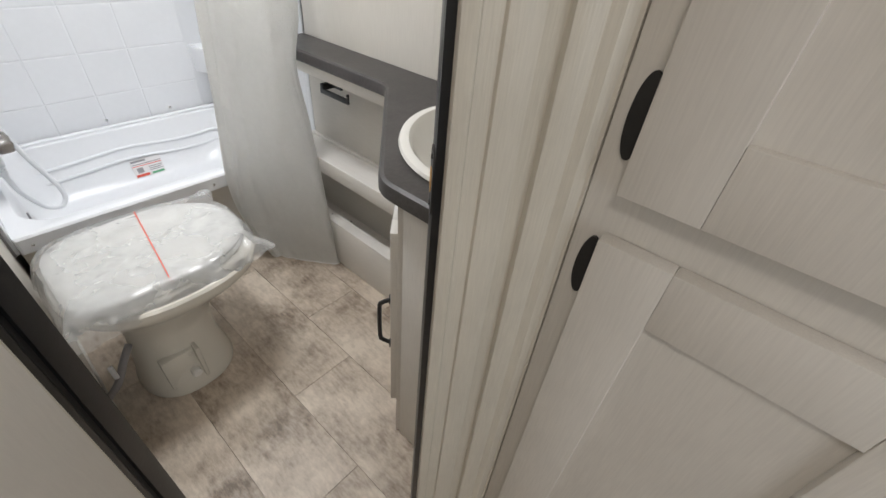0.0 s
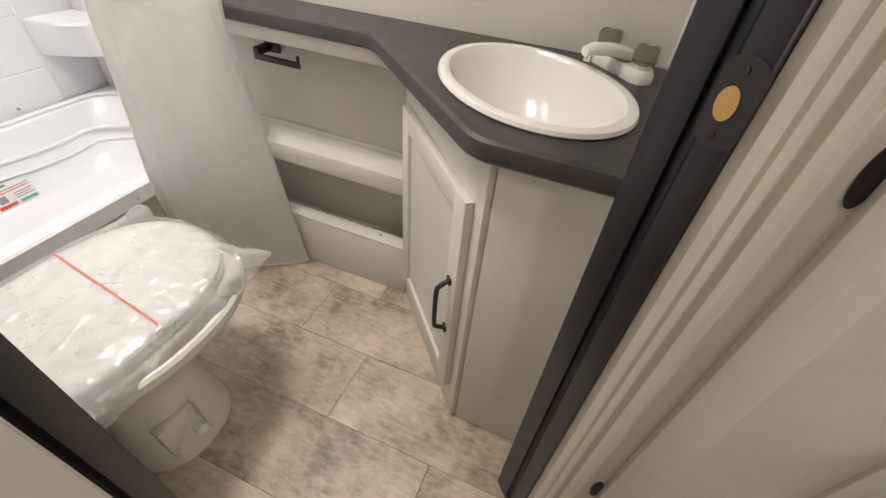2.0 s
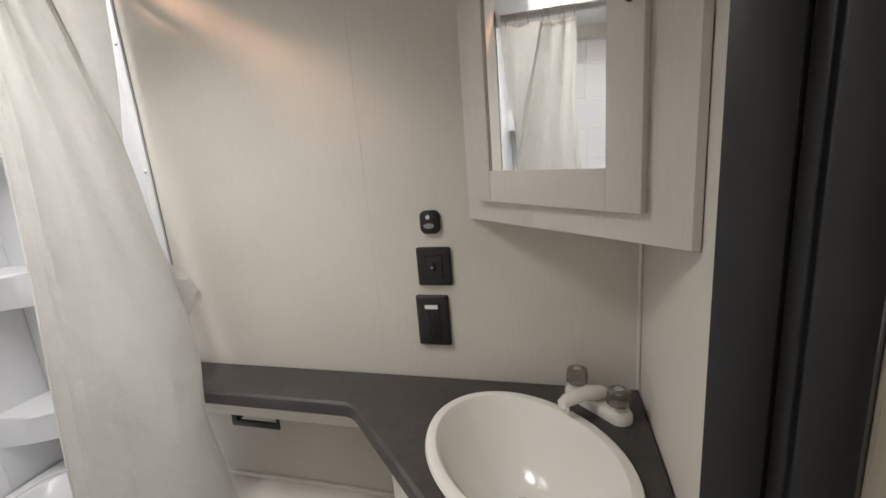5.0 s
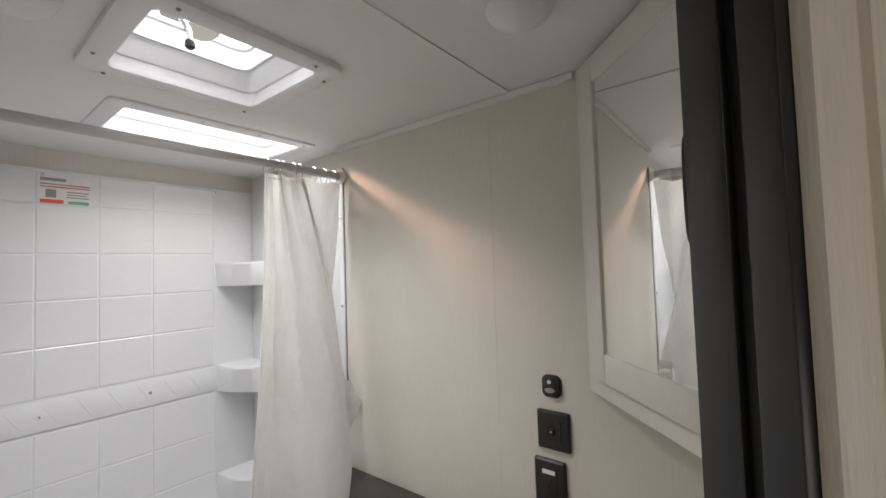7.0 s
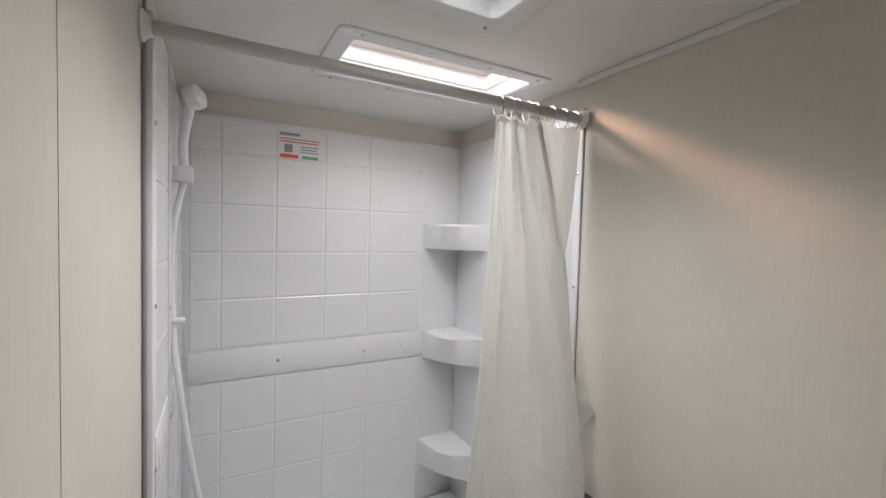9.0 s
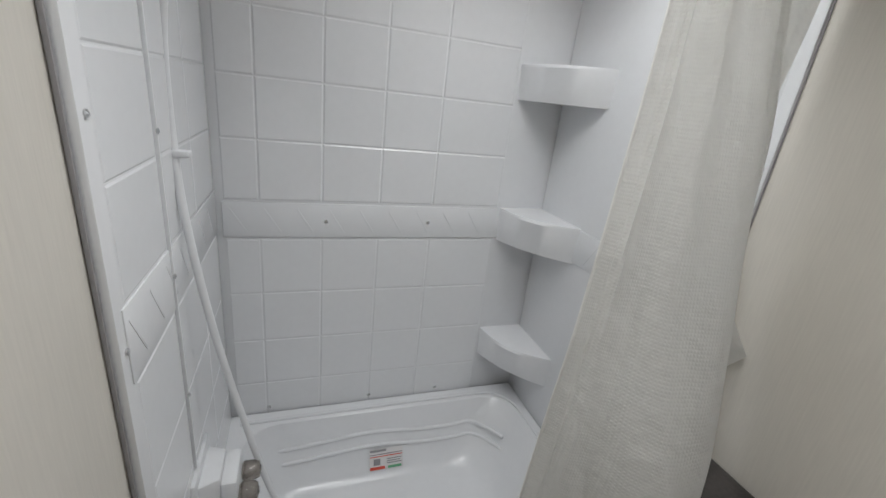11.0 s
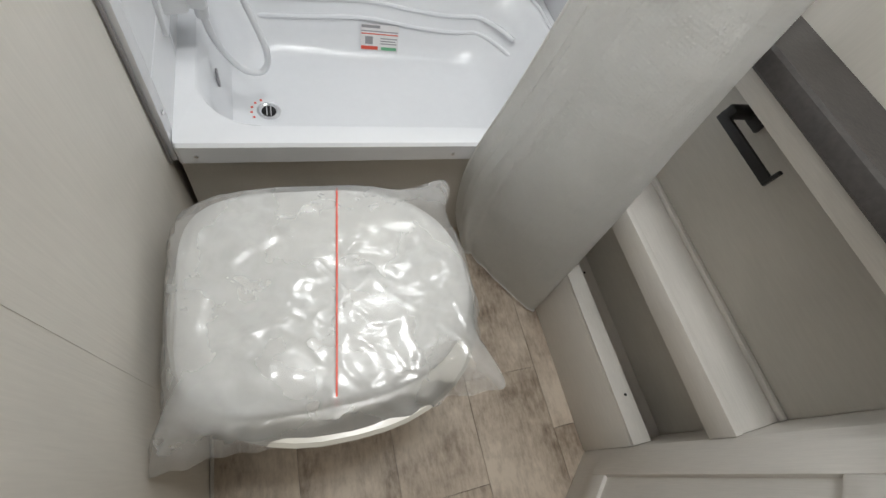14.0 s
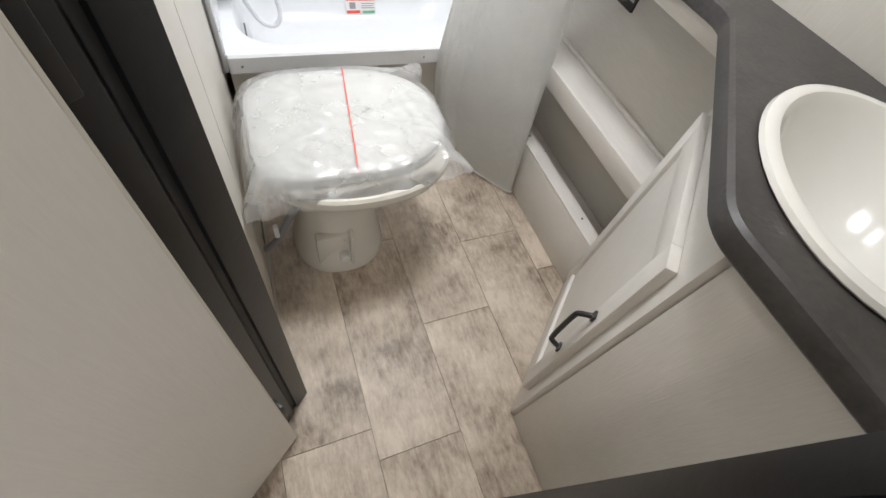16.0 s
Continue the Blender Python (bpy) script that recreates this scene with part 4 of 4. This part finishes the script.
part("face_frame", box((min(fx(0), fx(W)), 0.001, -0.016), (max(fx(0), fx(W)), 0.806, 0.0), 0.001, m=vf), WOOD, vanity)


def panel_door(m, x0, x1, y0, y1, thick, stile, parent, material, name="door"):
    """A framed door with a recessed field, lying on the face frame m."""
    own = box((x0, y0, 0.0005), (x0 + stile, y1, thick), 0.0015, m=m)
    d = part(name, own, material, parent)
    part("stile", box((x1 - stile, y0, 0.0005), (x1, y1, thick), 0.0015, m=m), material, d)
    part("rail", box((x0 + stile, y1 - stile, 0.0005), (x1 - stile, y1, thick - 0.0004), 0.0015, m=m), material, d)
    part("rail", box((x0 + stile, y0, 0.0005), (x1 - stile, y0 + stile, thick - 0.0004), 0.0015, m=m), material, d)
    part("field", box((x0 + stile - 0.002, y0 + stile - 0.002, 0.0005), (x1 - stile + 0.002, y1 - stile + 0.002, thick - 0.009), m=m), material, d)
    return d


a, b = sorted((fx(0.034), fx(0.442)))
vdoor = panel_door(vf, a, b, 0.112, 0.706, 0.018, 0.050, vanity, WOOD)
hx = fx(0.062)
hm = smooth_path([(hx, 0.330, 0.018), (hx, 0.342, 0.040), (hx, 0.36, 0.047), (hx, 0.46, 0.047), (hx, 0.478, 0.040), (hx, 0.490, 0.018)], 5)
handle = part("handle", tube([vf @ p for p in hm], 0.0055, 10), IRON, vdoor, "black metal bow handle")
for z in (0.330, 0.490):
    part("foot", box((hx - 0.009, z - 0.009, 0.018), (hx + 0.009, z + 0.009, 0.024), 0.002, m=vf), IRON, handle)

# worktop with an oval cut-out
sink_c, sink_a = (-0.255, 0.236), radians(45)
top = thing("worktop", "charcoal laminate corner worktop with rounded edge", "worktop", at=(-0.1, 0.6, TOP))


def round_corner(points, radii, n=6):
    out = []
    for i, (p, r) in enumerate(zip(points, radii)):
        p, q, s = Vector(p), Vector(points[i - 1]), Vector(points[(i + 1) % len(points)])
        if not r:
            out.append(p)
            continue
        u, v = (q - p).normalized(), (s - p).normalized()
        a, b = p + u * r, p + v * r
        out += [a.lerp(p, t).lerp(p.lerp(b, t), t) for t in [k / n for k in range(n + 1)]]
    return out


def inset(points, d):
    out = []
    n = len(points)
    for i in range(n):
        a, p, b = points[i - 1], points[i], points[(i + 1) % n]
        e, f = (p - a).normalized(), (b - p).normalized()
        n1, n2 = Vector((-e.y, e.x)), Vector((-f.y, f.x))
        m = (n1 + n2)
        m = m / max(0.3, m.dot(n1)) if m.length > 1e-6 else n1
        out.append(p + m * d)
    return out


corner = [(-0.001, 0.001), (-0.001, TUB - 0.024), (-0.152, TUB - 0.024), (-0.152, 0.628), (-0.502, 0.262), (-0.502, 0.001)]
base = round_corner(corner, [0, 0, 0, 0.03, 0.035, 0])
own = bmesh.new()
prof = [(0.006, -0.036), (0.0, -0.030), (0.0, -0.012), (0.003, -0.004), (0.010, 0.0)]
loops = []
for d, z in prof:
    loops.append([own.verts.new((p.x, p.y, TOP + z)) for p in inset(base, d)])
for p, q in zip(loops, loops[1:]):
    for i in range(len(p)):
        own.faces.new((p[i], p[(i + 1) % len(p)], q[(i + 1) % len(q)], q[i]))
part("front_edge", own, COUNTER, top, "rounded laminate edge")
own = bmesh.new()
loops = [[own.verts.new((p.x, p.y, TOP + z)) for p in inset(base, d)] for d, z in (prof[0], prof[-1])]
hole = [[own.verts.new(p) for p in ellipse(*sink_c, 0.196, 0.142, TOP + z, 40, turn=sink_a)] for z in (0, -0.036)]
for i in range(40):
    own.faces.new((hole[0][i], hole[0][(i + 1) % 40], hole[1][(i + 1) % 40], hole[1][i]))
for loop, h in ((loops[-1], hole[0]), (loops[0], hole[1])):
    edges = []
    for ring in (loop, h):
        for i in range(len(ring)):
            a, b = ring[i], ring[(i + 1) % len(ring)]
            edges.append(own.edges.get((a, b)) or own.edges.new((a, b)))
    bmesh.ops.triangle_fill(own, use_beauty=True, use_dissolve=False, edges=edges)
part("slab", own, COUNTER, top)

sink = thing("sink", "glossy white oval drop-in sink in the worktop", "sink", at=(*sink_c, TOP))
E = lambda rx, ry, z, du=0.0: ellipse(sink_c[0] + du * Q, sink_c[1] - du * Q, rx, ry, TOP + z, 48, turn=sink_a)  # noqa: E731
part("bowl", loft([E(0.212, 0.158, 0.0005), E(0.215, 0.161, 0.004), E(0.212, 0.158, 0.010), E(0.204, 0.150, 0.0125), E(0.194, 0.140, 0.011), E(0.188, 0.134, 0.004),
                   *[E(0.188 * k, 0.134 * k, 0.004 - 0.128 * (1 - k ** 2.3)) for k in (0.985, 0.96, 0.92, 0.86, 0.78, 0.68, 0.56, 0.42, 0.28, 0.16)]], False), SINKW, sink)
drain2 = part("drain", lathe([(0.034, 0.0), (0.034, 0.003), (0.029, 0.005), (0.022, 0.003)], (*sink_c, TOP - 0.1225)), CHROME, sink)
part("plug_hole", lathe([(0.019, 0.003), (0.019, 0.0042)], (*sink_c, TOP - 0.1225)), DARK, drain2)
part("plug", lathe([(0.016, 0.004), (0.016, 0.011), (0.010, 0.014)], (*sink_c, TOP - 0.1225), 20), SINKW, drain2)

faucet = thing("faucet", "white plastic two-handle faucet with smoked knobs", "faucet", at=(-0.075, 0.105, TOP))
fm = Matrix.Translation((-0.083, 0.096, TOP)) @ Matrix.Rotation(radians(45), 4, "Z")   # x along the handles, y towards the sink
part("base", loft([rounded(-0.078, -0.024, 0.078, 0.024, 0.022, 0), rounded(-0.078, -0.024, 0.078, 0.024, 0.022, 0.014), rounded(-0.072, -0.019, 0.072, 0.019, 0.018, 0.024)], m=fm), SINKW, faucet)
part("spout", loft([[fm @ Vector((w * math.cos(t), y, z + h * math.sin(t))) for t in [2 * math.pi * i / 14 for i in range(14)]]
                    for y, z, w, h in ((-0.018, 0.028, 0.020, 0.012), (0.01, 0.036, 0.021, 0.014), (0.045, 0.044, 0.018, 0.012), (0.085, 0.047, 0.015, 0.011), (0.100, 0.044, 0.011, 0.009))]), SINKW, faucet)
part("aerator", lathe([(0.009, -0.014), (0.009, 0.0)], (0, 0.088, 0.040), 14, m=fm), CHROME, faucet)
for x in (-0.052, 0.052):
    k = fm @ Matrix.Translation((x, 0, 0.024))
    part("stem", lathe([(0.014, -0.004), (0.012, 0.008)], n=16, m=k), SINKW, faucet)
    rings = []
    for r, z in ((0.016, 0.006), (0.021, 0.010), (0.022, 0.026), (0.020, 0.038), (0.012, 0.041)):
        rings.append([(r * (1 + 0.07 * (i % 2)) * math.cos(2 * math.pi * i / 20), r * (1 + 0.07 * (i % 2)) * math.sin(2 * math.pi * i / 20), z) for i in range(20)])
    knob = part("knob", loft(rings, m=k), SMOKE, faucet, "smoked fluted acrylic knob")
    part("cap", lathe([(0.009, 0.0412), (0.007, 0.043)], n=14, m=k), CHROME, knob)

# low shelves under the narrow worktop
shelves = thing("shelf_unit", "white open shelf unit under the narrow worktop", "shelf unit", at=(-0.06, 0.9, 0))
part("lower_panel", box((-0.130, 0.549, 0.001), (-0.114, TUB - 0.012, 0.198), 0.001), WOOD_H, shelves)
part("bottom_shelf", box((-0.113, 0.549, 0.138), (-0.003, TUB - 0.012, 0.152)), WOOD_H, shelves)
part("bottom_ledge", box((-0.1295, 0.5495, 0.199), (-0.080, TUB - 0.013, 0.2075), 0.001), WOOD_H, shelves)
part("middle_front", box((-0.130, 0.549, 0.416), (-0.114, TUB - 0.012, 0.474), 0.001), WOOD_H, shelves)
part("middle_shelf", box((-0.113, 0.549, 0.452), (-0.003, TUB - 0.012, 0.466)), WOOD_H, shelves)
part("top_rail", box((-0.130, 0.549, 0.770), (-0.114, TUB - 0.012, 0.807), 0.001), WOOD_H, shelves)
part("back_panel", box((-0.0028, 0.549, 0.153), (-0.0008, TUB - 0.012, 0.807)), BEIGE, shelves)
part("back_bead", box((-0.014, 0.549, 0.4665), (-0.003, TUB - 0.012, 0.478), 0.002), WOOD_H, shelves)
for x, y, z in ((-0.10, 0.655, 0.2078), (-0.06, 0.63, 0.1523), (-0.10, 1.02, 0.2078), (-0.03, 0.99, 0.1523)):
    part("screw_hole", lathe([(0.0035, 0), (0.0035, 0.0008)], (x, y, z), 10), DARK, shelves)

paper = thing("toilet_roll_holder", "black metal toilet roll holder on the wall", "toilet roll holder")
part("wall_plate", box((-0.014, 1.015, 0.695), (-0.003, 1.065, 0.750), 0.003), IRON, paper)
part("arm", box((-0.068, 1.040, 0.700), (-0.012, 1.060, 0.722), 0.004), IRON, paper)
part("bar", box((-0.068, 0.912, 0.688), (-0.060, 1.060, 0.706), 0.002), IRON, paper)
part("end_lip", box((-0.068, 0.907, 0.688), (-0.060, 0.914, 0.722), 0.002), IRON, paper)

# ---- switches on the wall ----
def wall_plate(name, y0, y1, z0, z1, label, category, r=0.005):
    t = thing(name, label, category)
    m = facing((0, y0, 0), (0, 1))
    if m.to_3x3().col[2].x > 0:
        m = facing((0, y1, 0), (0, -1))
    w = y1 - y0
    part("plate", loft([[(x, y, z) for x, y, _ in rounded(d, z0 + d, w - d, z1 - d, r, 0)] for d, z in ((0, 0.0005), (0, 0.006), (0.004, 0.011), (0.012, 0.012))], m=m), BLACK, t)
    return t, m, w


sw, m, w = wall_plate("light_switch", 0.406, 0.488, 1.082, 1.174, "black square light switch plate on the wall", "switch")
part("inner_frame", loft([[(x, y, z) for x, y, _ in rounded(0.018 + d, 1.100 + d, w - 0.018 - d, 1.156 - d, 0.003, 0)] for d, z in ((0, 0.011), (0.002, 0.015))], m=m), BLACK, sw)
part("toggle", box((w / 2 - 0.006, 1.120, 0.014), (w / 2 + 0.006, 1.137, 0.022), 0.002, m=m), BLACK, sw)
part("toggle_mark", box((w / 2 - 0.002, 1.128, 0.0222), (w / 2 + 0.002, 1.132, 0.0228), m=m), PAPER, sw)
so, m, w = wall_plate("wall_socket", 0.420, 0.500, 0.930, 1.057, "black double wall socket with a white sticker", "socket")
part("insert", box((0.020, 0.948, 0.010), (w - 0.020, 1.040, 0.015), 0.002, m=m), BLACK, so)
part("sticker", box((0.024, 1.026, 0.0152), (w - 0.024, 1.036, 0.0157), m=m), PAPER, so, "small white sticker")
for z in (0.962, 1.004):
    for dx in (-0.008, 0.006):
        part("slot", box((w / 2 + dx, z, 0.0146), (w / 2 + dx + 0.003, z + 0.011, 0.0154), m=m), DARK, so)
    part("earth_slot", lathe([(0.003, 0), (0.003, 0.0004)], (w / 2, z - 0.006, 0.0151), 10, m=m), DARK, so)
part("test_button", box((w / 2 - 0.008, 0.985, 0.015), (w / 2 + 0.008, 0.995, 0.0175), 0.001, m=m), BLACK, so)
lt, m, w = wall_plate("tank_switch", 0.424, 0.472, 1.206, 1.260, "small black rounded push switch on the wall", "switch", 0.015)
part("button", lathe([(0.018, 0), (0.018, 0.003), (0.012, 0.005)], (w / 2, 1.233, 0.011), 24, m=m), BLACK, lt)
part("crescent", loft([ellipse(w / 2, 1.226, 0.013, 0.006, 0.0161, 20), ellipse(w / 2, 1.226, 0.013, 0.006, 0.0168, 20)], m=m), GREY, lt, "grey crescent mark")
part("lamp_dot", lathe([(0.005, 0), (0.005, 0.001)], (w / 2 - 0.001, 1.246, 0.0158), 14, m=m), PAPER, lt, "pale round lamp")

# ---- corner mirror cabinet ----
mc = thing("mirror_cabinet", "white corner wall cabinet with mirror door", "mirror cabinet", at=(-0.12, 0.12, 1.24))
MA, MB = Vector((-0.003, 0.355)), Vector((-0.352, 0.003))
part("carcass", prism([(-0.002, 0.002), (-0.002, 0.338), (-0.012, 0.338), (-0.355, 0.012), (-0.355, 0.002)], 1.241, H - 0.002), WOOD, mc)
mal = (MB - MA).normalized()
mf = facing((MA.x, MA.y, 0), mal)
if mf.to_3x3().col[2].dot(Vector((-1, 1, 0))) < 0:
    mf = facing((MB.x, MB.y, 0), -mal)
    MFLIP = True
else:
    MFLIP = False
MW = (MB - MA).length
ms = lambda s: MW - s if MFLIP else s  # noqa: E731
part("face_frame", box((0, 1.238, -0.014), (MW, H - 0.001, 0.0), 0.0012, m=mf), WOOD, mc)
a, b = sorted((ms(0.050), ms(0.430)))
mdoor = part("door", box((a, 1.282, 0.0005), (a + 0.056, 1.955, 0.019), 0.002, m=mf), WOOD, mc)
own = box((b - 0.056, 1.282, 0.0005), (b, 1.955, 0.019), 0.002, m=mf)
part("stile", own, WOOD, mdoor)
part("rail", box((a + 0.056, 1.282, 0.0005), (b - 0.056, 1.342, 0.0186), 0.002, m=mf), WOOD, mdoor)
part("rail", box((a + 0.056, 1.905, 0.0005), (b - 0.056, 1.955, 0.0186), 0.002, m=mf), WOOD, mdoor)
part("mirror", box((a + 0.052, 1.338, 0.004), (b - 0.052, 1.91, 0.014), m=mf), MIRROR, mdoor, "clear mirror glass")
kx = ms(0.410)
pull = smooth_path([(kx, 1.545, 0.018), (kx, 1.551, 0.036), (kx, 1.566, 0.046), (kx, 1.68, 0.046), (kx, 1.695, 0.036), (kx, 1.701, 0.018)], 5)
pull = part("handle", tube([mf @ p for p in pull], 0.0058, 10), IRON, mdoor, "black metal bow handle")

# ---- hall wardrobe outside the doorway ----
ward = thing("hall_wardrobe", "whitewashed hall cupboard with two panel doors and black hinges", "cabinet", at=(-0.3, -0.5, 0))
part("carcass", box((-0.551, -0.90, 0.002), (-0.02, -0.113, 1.95)), WOOD, ward)
wf = facing((-0.569, 0, 0), (0, 1))
if wf.to_3x3().col[2].x > 0:
    wf = facing((-0.569, 0, 0), (0, -1))
ws = lambda y: (-y if wf.to_3x3().col[0].y < 0 else y)  # noqa: E731
a, b = sorted((ws(-0.1125), ws(-0.90)))
part("face_frame", box((a, 0.002, -0.0165), (b, 1.95, 0.0), 0.001, m=wf), WOOD, ward)
a, b = sorted((ws(-0.142), ws(-0.445)))
for z0, z1 in ((0.06, 0.988), (1.035, 1.90)):
    d = panel_door(wf, a, b, z0, z1, 0.019, 0.068, ward, WOOD)
    for z in ((z0 + 0.085, z1 - 0.045) if z0 < 0.5 else (z0 + 0.06, z1 - 0.06)):
        hz = facing((-0.569, -0.1345, z), (0, 1))
        if hz.to_3x3().col[2].x > 0:
            hz = facing((-0.569, -0.1345, z), (0, -1))
        part("hinge", loft([ellipse(0, 0, 0.010, 0.036, q, 24) for q in (0.0005, 0.004)] , m=hz), IRON, d, "oval black hinge")
lower = [o for o in ward.children if o.name.startswith("door")][0]
py = ws(-0.405)
pull = [wf @ p for p in smooth_path([(py, 0.45, 0.019), (py, 0.462, 0.042), (py, 0.48, 0.049), (py, 0.57, 0.049), (py, 0.588, 0.042), (py, 0.60, 0.019)], 5)]
part("handle", tube(pull, 0.006, 10), IRON, lower, "black metal bow handle")

# ---- surround tiles and floor tiles ----
def tile_mesh(name, w, h, thick, bevel, material):
    own = bmesh.new()
    r = [(-w / 2, -h / 2, 0), (w / 2, -h / 2, 0), (w / 2, h / 2, 0), (-w / 2, h / 2, 0)]
    s = [(x - math.copysign(bevel, x), y - math.copysign(bevel, y), thick) for x, y, _ in r]
    own = loft([r, s])
    bmesh.ops.recalc_face_normals(own, faces=own.faces)
    me = bpy.data.meshes.new(name)
    own.to_mesh(me)
    own.free()
    me.materials.append(material)
    return me


def piece(name, me, m, parent):
    ob = new(name, me)
    ob.parent = parent
    ob.matrix_parent_inverse = parent.matrix_basis.inverted()
    ob.matrix_basis = m
    return ob


xs = [-0.975, -0.886, -0.718, -0.551, -0.384, -0.155]
for zs in ([1.138, 1.302, 1.458, 1.616, 1.785, 1.898], [0.40, 0.53, 0.69, 0.853, 1.024]):
    for z0, z1 in zip(zs, zs[1:]):
        for x0, x1 in zip(xs, xs[1:]):
            me = tile_mesh("wall_tile", x1 - x0 - 0.002, z1 - z0 - 0.002, 0.0022 if z0 > 1.1 else 0.0013, 0.0035, SHELL)
            piece("wall_tile", me, Matrix.Translation(((x0 + x1) / 2, YB - 0.0041, (z0 + z1) / 2)) @ Matrix.Rotation(radians(90), 4, "X"), surround)
for zs in ([1.166, 1.32, 1.47, 1.62, 1.785, 1.898], [0.40, 0.53, 0.69, 0.853, 1.046]):
    for z0, z1 in zip(zs, zs[1:]):
        for y0, y1 in ((1.275, 1.474), (1.481, 1.70), (1.703, 1.90)):
            me = tile_mesh("wall_tile", y1 - y0 - 0.003, z1 - z0 - 0.003, 0.0014, 0.003, SHELL)
            turn = Matrix(((0, 0, 1, XL + 0.0161), (1, 0, 0, (y0 + y1) / 2), (0, 1, 0, (z0 + z1) / 2), (0, 0, 0, 1)))
            piece("wall_tile", me, turn, surround)

TW, TL = 0.2145, 0.615
offsets = [0.31, 0.85, 0.54, 0.17, 0.62]
share = {}
for i in range(-5, 5):
    x0 = -1.052 + TW * i
    off = offsets[i % 5] - TL
    for j in range(-4, 4):
        y0 = off + TL * j
        a, b = max(x0, -2.1), min(x0 + TW, 0.0)
        c, d = max(y0, -1.4), min(y0 + TL, 1.27)
        if a < -1.13:
            d = min(d, 0.5)
        if b - a < 0.02 or d - c < 0.02:
            continue
        key = (round(b - a, 3), round(d - c, 3))
        if key not in share:
            share[key] = tile_mesh("floor_tile", key[0] - 0.0006, key[1] - 0.0006, 0.004, 0.0006, TILE)
        piece("floor_tile", share[key], Matrix.Translation(((a + b) / 2, (c + d) / 2, -0.004)), floor)
